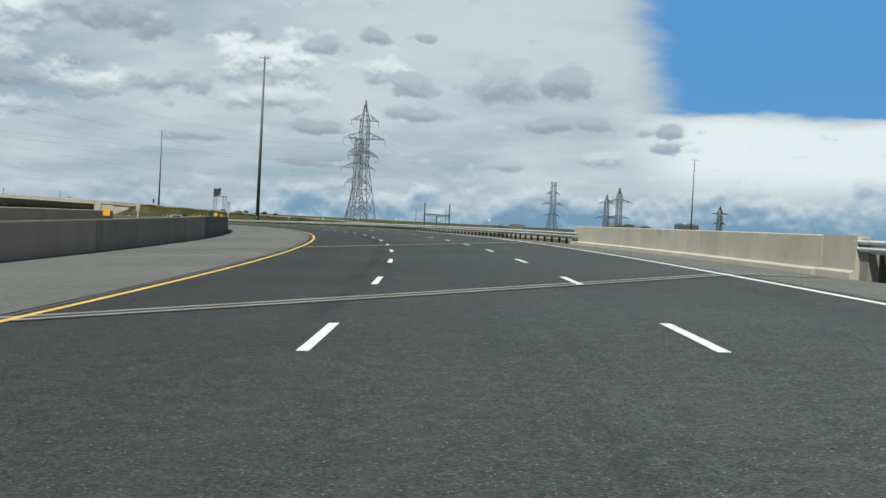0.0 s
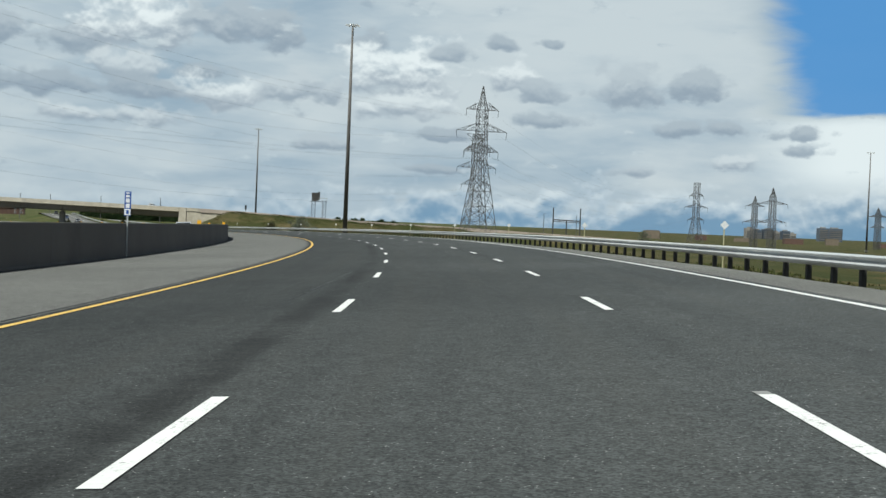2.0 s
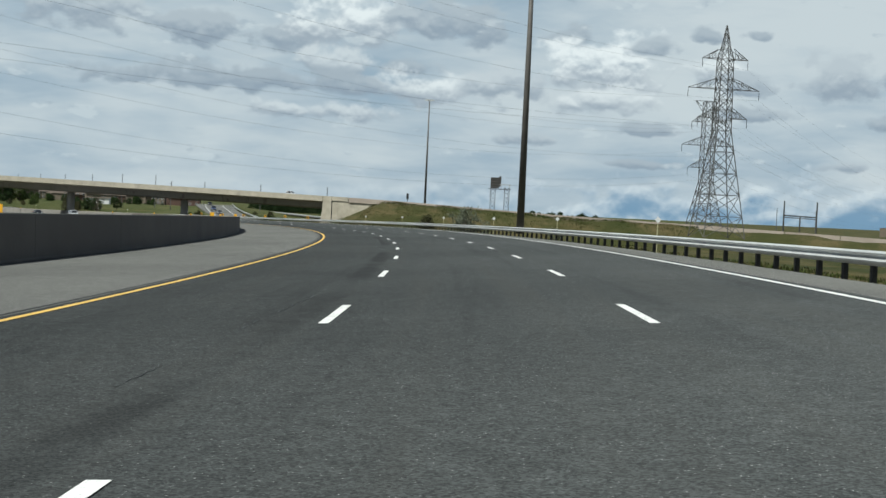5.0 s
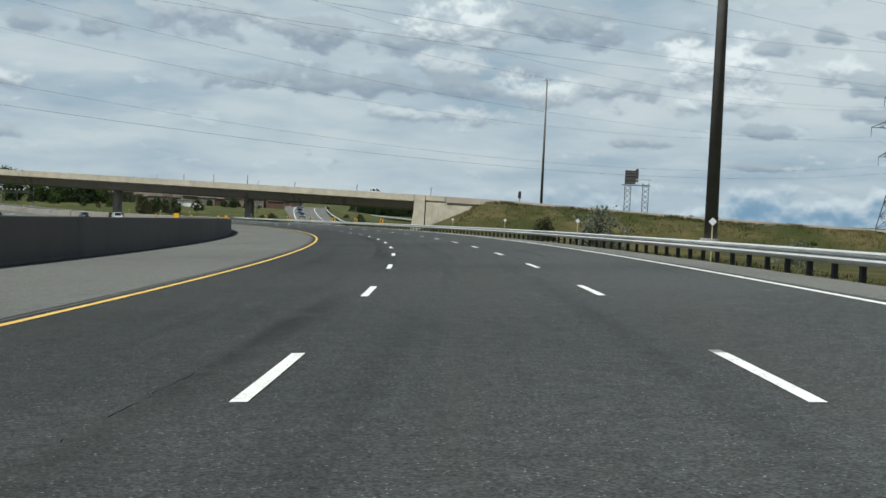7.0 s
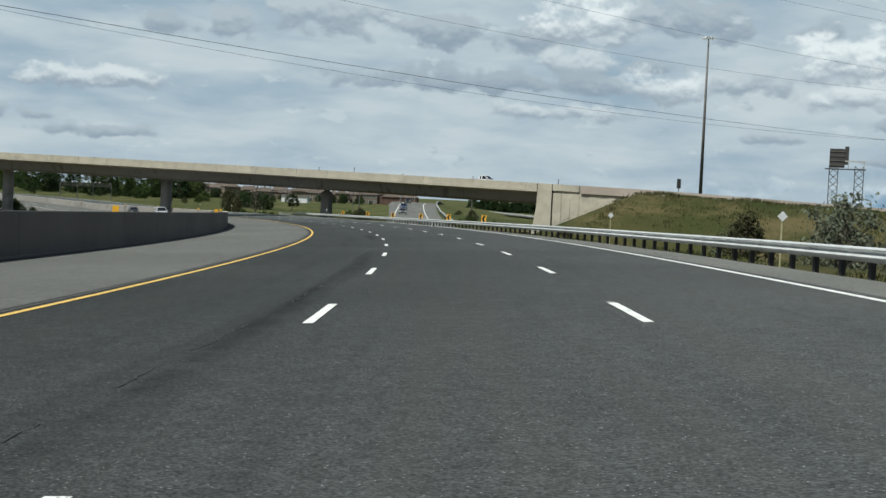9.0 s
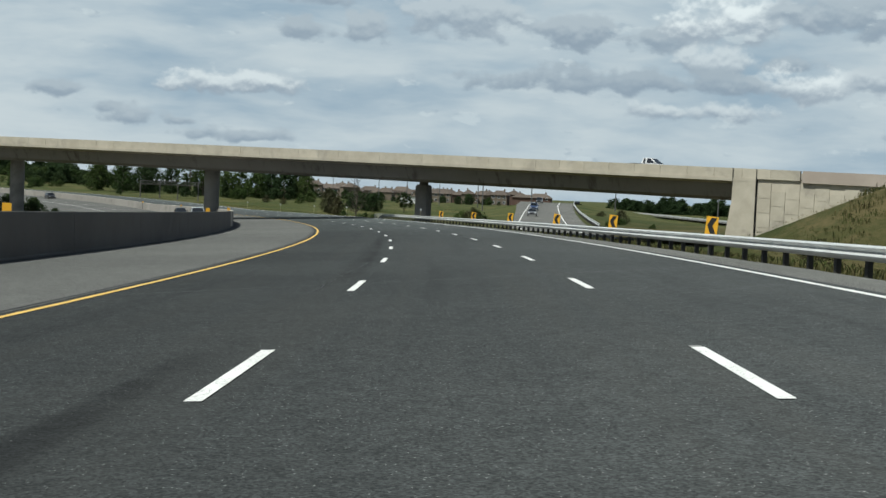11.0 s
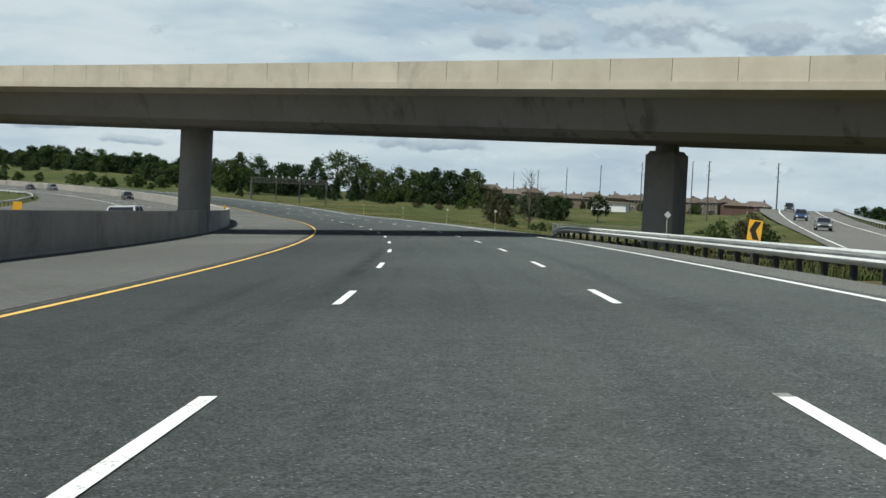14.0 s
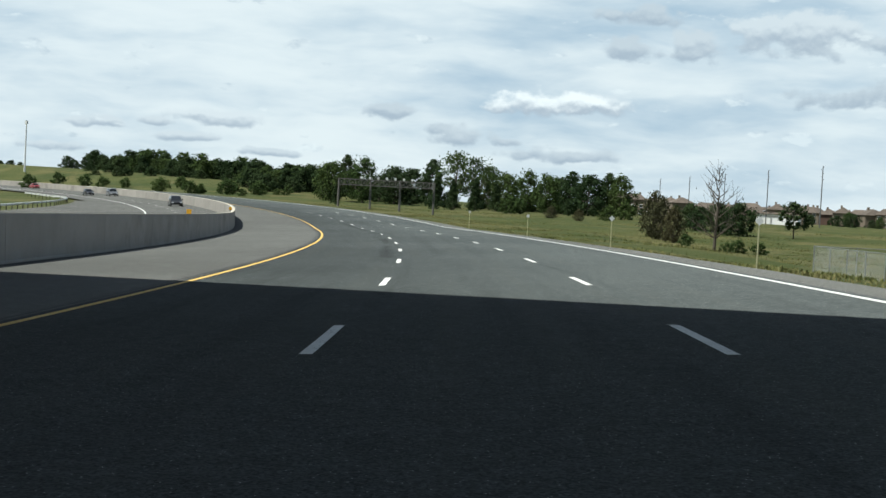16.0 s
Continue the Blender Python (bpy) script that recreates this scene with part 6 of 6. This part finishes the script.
child("wall", Shape().box((0, 0, 1.6), (13, 9, 3.6)).mesh("wall", sign_white), shed)
child("roof", Shape().box((0, 0, 3.7), (14, 10, 0.5), taper=0.92).mesh("roof", roof_mat), shed)

block_mat = speckled("dark_glass_cladding", (0.05, 0.065, 0.09), (0.10, 0.12, 0.15), 0.05, 0.4, 0.6, 0.0, 0.01, rnd=0.2)


def block(x, y, w, d, h, mat, label):
    ob = thing("tower_block", label, "building", pose(x, y, -20, rz=6), "distant apartment towers")
    child("wall", Shape().box((0, 0, h / 2), (w, d, h)).mesh("wall", mat), ob)
    child("roof", Shape().box((0, 0, h + 1.0), (w * 0.5, d * 0.5, 2.4)).mesh("roof", concrete_grey), ob)
    for k in range(1, int(h / 3.4)):
        child("balcony", Shape().box((0, -d / 2 - 0.4, k * 3.4), (w * 0.84, 0.9, 0.9)).mesh("balcony", concrete_mid if mat is block_mat else block_mat), ob)


for x, w, h, pale in ((262, 14, 33, True), (277, 16, 30, False), (296, 19, 32, False), (312, 9, 28, True), (328, 15, 30, False), (341, 11, 26, True), (396, 17, 38, False), (417, 26, 38, False)):
    block(x, 2530, w, 20, h, concrete_mid if pale else block_mat, "distant pale apartment tower" if pale else "distant dark glass apartment tower")
for i in range(7):
    x, y = 40 + 42 * i + rng_t.uniform(-6, 6), 1300 + rng_t.uniform(-60, 60)
    ob = thing("warehouse", "far low commercial building", "building", pose(x, y, -7, rz=rng_t.uniform(-8, 8)), "far commercial buildings")
    hh = rng_t.uniform(4, 9)
    child("wall", Shape().box((0, 0, hh / 2), (rng_t.uniform(10, 18), 10, hh)).mesh("wall", rng_t.choice((stucco, concrete_mid, brick_mat))), ob)
    child("roof", Shape().box((0, 0, hh + 0.15), (12, 8, 0.4)).mesh("roof", roof_mat), ob)


# ---------------------------------------------------------------- vehicles
glass_dark = speckled("tinted_glass", (0.012, 0.014, 0.016), (0.02, 0.022, 0.025), 1.0, 0.08, 4.0, 0.0, 0.001, spec=0.9)
lamp_clear = speckled("headlamp_lens", (0.75, 0.76, 0.78), (0.9, 0.9, 0.9), 3.0, 0.15, 10.0, 0.0, 0.001, spec=0.9)
lamp_red = speckled("tail_lamp_lens", (0.30, 0.01, 0.01), (0.42, 0.02, 0.015), 3.0, 0.2, 10.0, 0.0, 0.001)
alloy = speckled("alloy_rim", (0.40, 0.41, 0.42), (0.55, 0.55, 0.56), 3.0, 0.35, 20.0, 0.0, 0.001, metal=0.8)
PAINTS = {}
for nm, col in (("white", (0.70, 0.70, 0.70)), ("silver", (0.42, 0.43, 0.45)), ("black", (0.018, 0.018, 0.02)), ("blue", (0.03, 0.05, 0.11)), ("red", (0.25, 0.02, 0.02)), ("grey", (0.10, 0.105, 0.115))):
    PAINTS[nm] = speckled(nm + "_car_paint", tuple(c * 0.93 for c in col), col, 1.0, 0.28, 8.0, 0.0, 0.001, spec=0.6)


def car(m, colour, kind="sedan", group="cars on the other roads"):
    """Nose towards -y in its own frame."""
    L, Wd = (4.6, 1.8) if kind == "sedan" else (4.8, 1.95)
    top, belt = {"sedan": (1.45, 0.92), "suv": (1.72, 1.05), "pickup": (1.66, 1.05)}[kind]
    ob = thing("car", {"sedan": colour + " saloon car with dark windows", "suv": colour + " tall estate car with dark windows", "pickup": colour + " pickup truck with an open bed"}[kind], "car", m, group)
    hl, hw = L / 2, Wd / 2
    side = [(-hl, 0.30), (-hl, 0.62), (-hl + 0.18, 0.74), (-hl + 1.15, belt), (hl - 0.75, belt + 0.02), (hl - 0.05, belt - 0.06), (hl, 0.55), (hl - 0.08, 0.30)]
    n = len(side)
    vs = []
    for xx, inset in ((-hw, 0.0), (hw, 0.0)):
        for yy, zz in side:
            k = 0.90 if zz > belt - 0.1 else 1.0
            vs.append((xx * k * (0.93 if abs(yy) > hl - 0.3 else 1.0), yy, zz))
    fs = [tuple(range(n)), tuple(range(2 * n - 1, n - 1, -1))] + [(i, n + i, n + (i + 1) % n, (i + 1) % n) for i in range(n)]
    child("body", Shape().add(vs, fs).mesh("body", PAINTS[colour]), ob)
    y0, y1, y2, y3 = -hl + 1.05, -hl + 1.85, (hl - 1.35 if kind == "sedan" else hl - 0.45), (hl - 0.55 if kind == "sedan" else hl - 0.10)
    if kind == "pickup":
        y2, y3 = 0.35, 0.55
    cab = [(y0, belt - 0.02), (y1, top - 0.03), (y1 + 0.25, top), (y2 - 0.25, top), (y2, top - 0.04), (y3, belt)]
    nc = len(cab)
    vs = [(sx * (hw * (0.90 if z < belt + 0.05 else 0.72)), y, z) for sx in (-1, 1) for y, z in cab]
    cabin = child("cabin", Shape().add(vs, [tuple(range(nc)), tuple(range(2 * nc - 1, nc - 1, -1))] + [(i, nc + i, nc + i + 1, i + 1) for i in range(nc - 1)]).mesh("cabin", PAINTS[colour]), ob)

    def pane(name, quad, inset):
        mid = sum((Vector(q) for q in quad), Vector()) / 4
        nrm = (Vector(quad[1]) - Vector(quad[0])).cross(Vector(quad[3]) - Vector(quad[0])).normalized()
        if nrm.dot(mid - Vector((0, (y1 + y2) / 2, (top + belt) / 2))) < 0:
            nrm = -nrm
        face = [mid + (Vector(q) - mid) * inset + nrm * 0.012 for q in quad]
        back = [mid + (Vector(q) - mid) * inset - nrm * 0.01 for q in quad]
        child(name, Shape().add(face + back, [(0, 1, 2, 3), (7, 6, 5, 4), (0, 4, 5, 1), (1, 5, 6, 2), (2, 6, 7, 3), (3, 7, 4, 0)]).mesh(name, glass_dark), cabin, "dark glass")

    pane("windscreen", (vs[0], vs[nc], vs[nc + 1], vs[1]), 0.90)
    pane("rear_window", (vs[nc - 2], vs[2 * nc - 2], vs[2 * nc - 1], vs[nc - 1]), 0.86)
    mid_y = (y1 + y2) / 2 + 0.1
    for k0, sx in ((0, -1), (nc, 1)):
        lo_x, hi_x = sx * hw * 0.90, sx * hw * 0.72
        pane("side_window", ((lo_x, y0 + 0.15, belt), (lo_x, mid_y - 0.04, belt), (hi_x, mid_y - 0.04, top - 0.02), (hi_x, y1 + 0.05, top - 0.02)), 0.84)
        pane("side_window", ((lo_x, mid_y + 0.04, belt), (lo_x, y3 - 0.15, belt), (hi_x, y2 - 0.05, top - 0.02), (hi_x, mid_y + 0.04, top - 0.02)), 0.84)
    for yy in (-hl + 0.85, hl - 0.85):
        for sx in (-1, 1):
            tyre = child("wheel", Shape().tube((sx * (hw - 0.20), yy, 0.33), (sx * (hw + 0.01), yy, 0.33), 0.33, 0.33, 16).mesh("wheel", rubber), ob)
            child("rim", Shape().tube((sx * (hw - 0.02), yy, 0.33), (sx * (hw + 0.03), yy, 0.33), 0.21, 0.19, 12).mesh("rim", alloy), tyre)
    for sx in (-1, 1):
        child("headlight", Shape().box((sx * hw * 0.68, -hl + 0.05, 0.66), (0.36, 0.16, 0.16), taper=0.8).mesh("headlight", lamp_clear), ob)
        child("tail_light", Shape().box((sx * hw * 0.74, hl - 0.05, 0.78), (0.28, 0.12, 0.18)).mesh("tail_light", lamp_red), ob)
        child("mirror", Shape().box((sx * (hw + 0.05), y1 - 0.55, belt + 0.08), (0.20, 0.12, 0.14)).mesh("mirror", PAINTS[colour]), ob)
    child("grille", Shape().box((0, -hl + 0.01, 0.50), (Wd * 0.55, 0.06, 0.22)).mesh("grille", sign_black), ob)
    return ob


def car_on_bend(s, u, colour, kind, towards=True):
    p = on_road(s, u, 0.0)
    tilt = math.degrees(math.atan(float(bank(s))))
    m = Matrix.Translation(p) @ Matrix.Rotation(float(heading(s)), 4, "Z") @ Matrix.Rotation(-radians(tilt), 4, "Y")
    if not towards:
        m = m @ Matrix.Rotation(math.pi, 4, "Z")
    car(m, colour, kind)


for s, u, colour, kind in ((196, -17.0, "silver", "suv"), (392, -17.2, "black", "sedan"), (534, -16.0, "silver", "suv"), (573, -16.2, "black", "sedan"),
                           (743, -16.2, "black", "suv"), (829, -16.2, "grey", "suv"), (839, -19.6, "black", "sedan"), (913, -16.2, "red", "sedan")):
    car_on_bend(s, u, colour, kind)


def car_on_side_road(i, f, off, colour, kind):
    a, b = Vector(RAMP[i]), Vector(RAMP[i + 1])
    q = a.lerp(b, f)
    d = b - a
    n = Vector((d.y, -d.x, 0)).normalized()
    q = q + n * off + Vector((0, 0, 0.02))
    rot = math.atan2(-d.x, d.y)
    car(Matrix.Translation(q) @ Matrix.Rotation(rot, 4, "Z"), colour, kind)


car_on_side_road(2, 0.45, -1.9, "grey", "sedan")
car_on_side_road(3, 0.6, -2.0, "blue", "suv")
car_on_side_road(5, 0.55, -1.9, "black", "suv")
for w, colour, kind in ((12.3, "white", "pickup"), (150.0, "black", "sedan"), (205.0, "grey", "suv")):
    q = over(w, 3.0, over_top(w) - 0.93)
    car(Matrix.Translation(q) @ Matrix.Rotation(radians(88 if w < 100 else 92), 4, "Z"), colour, kind)
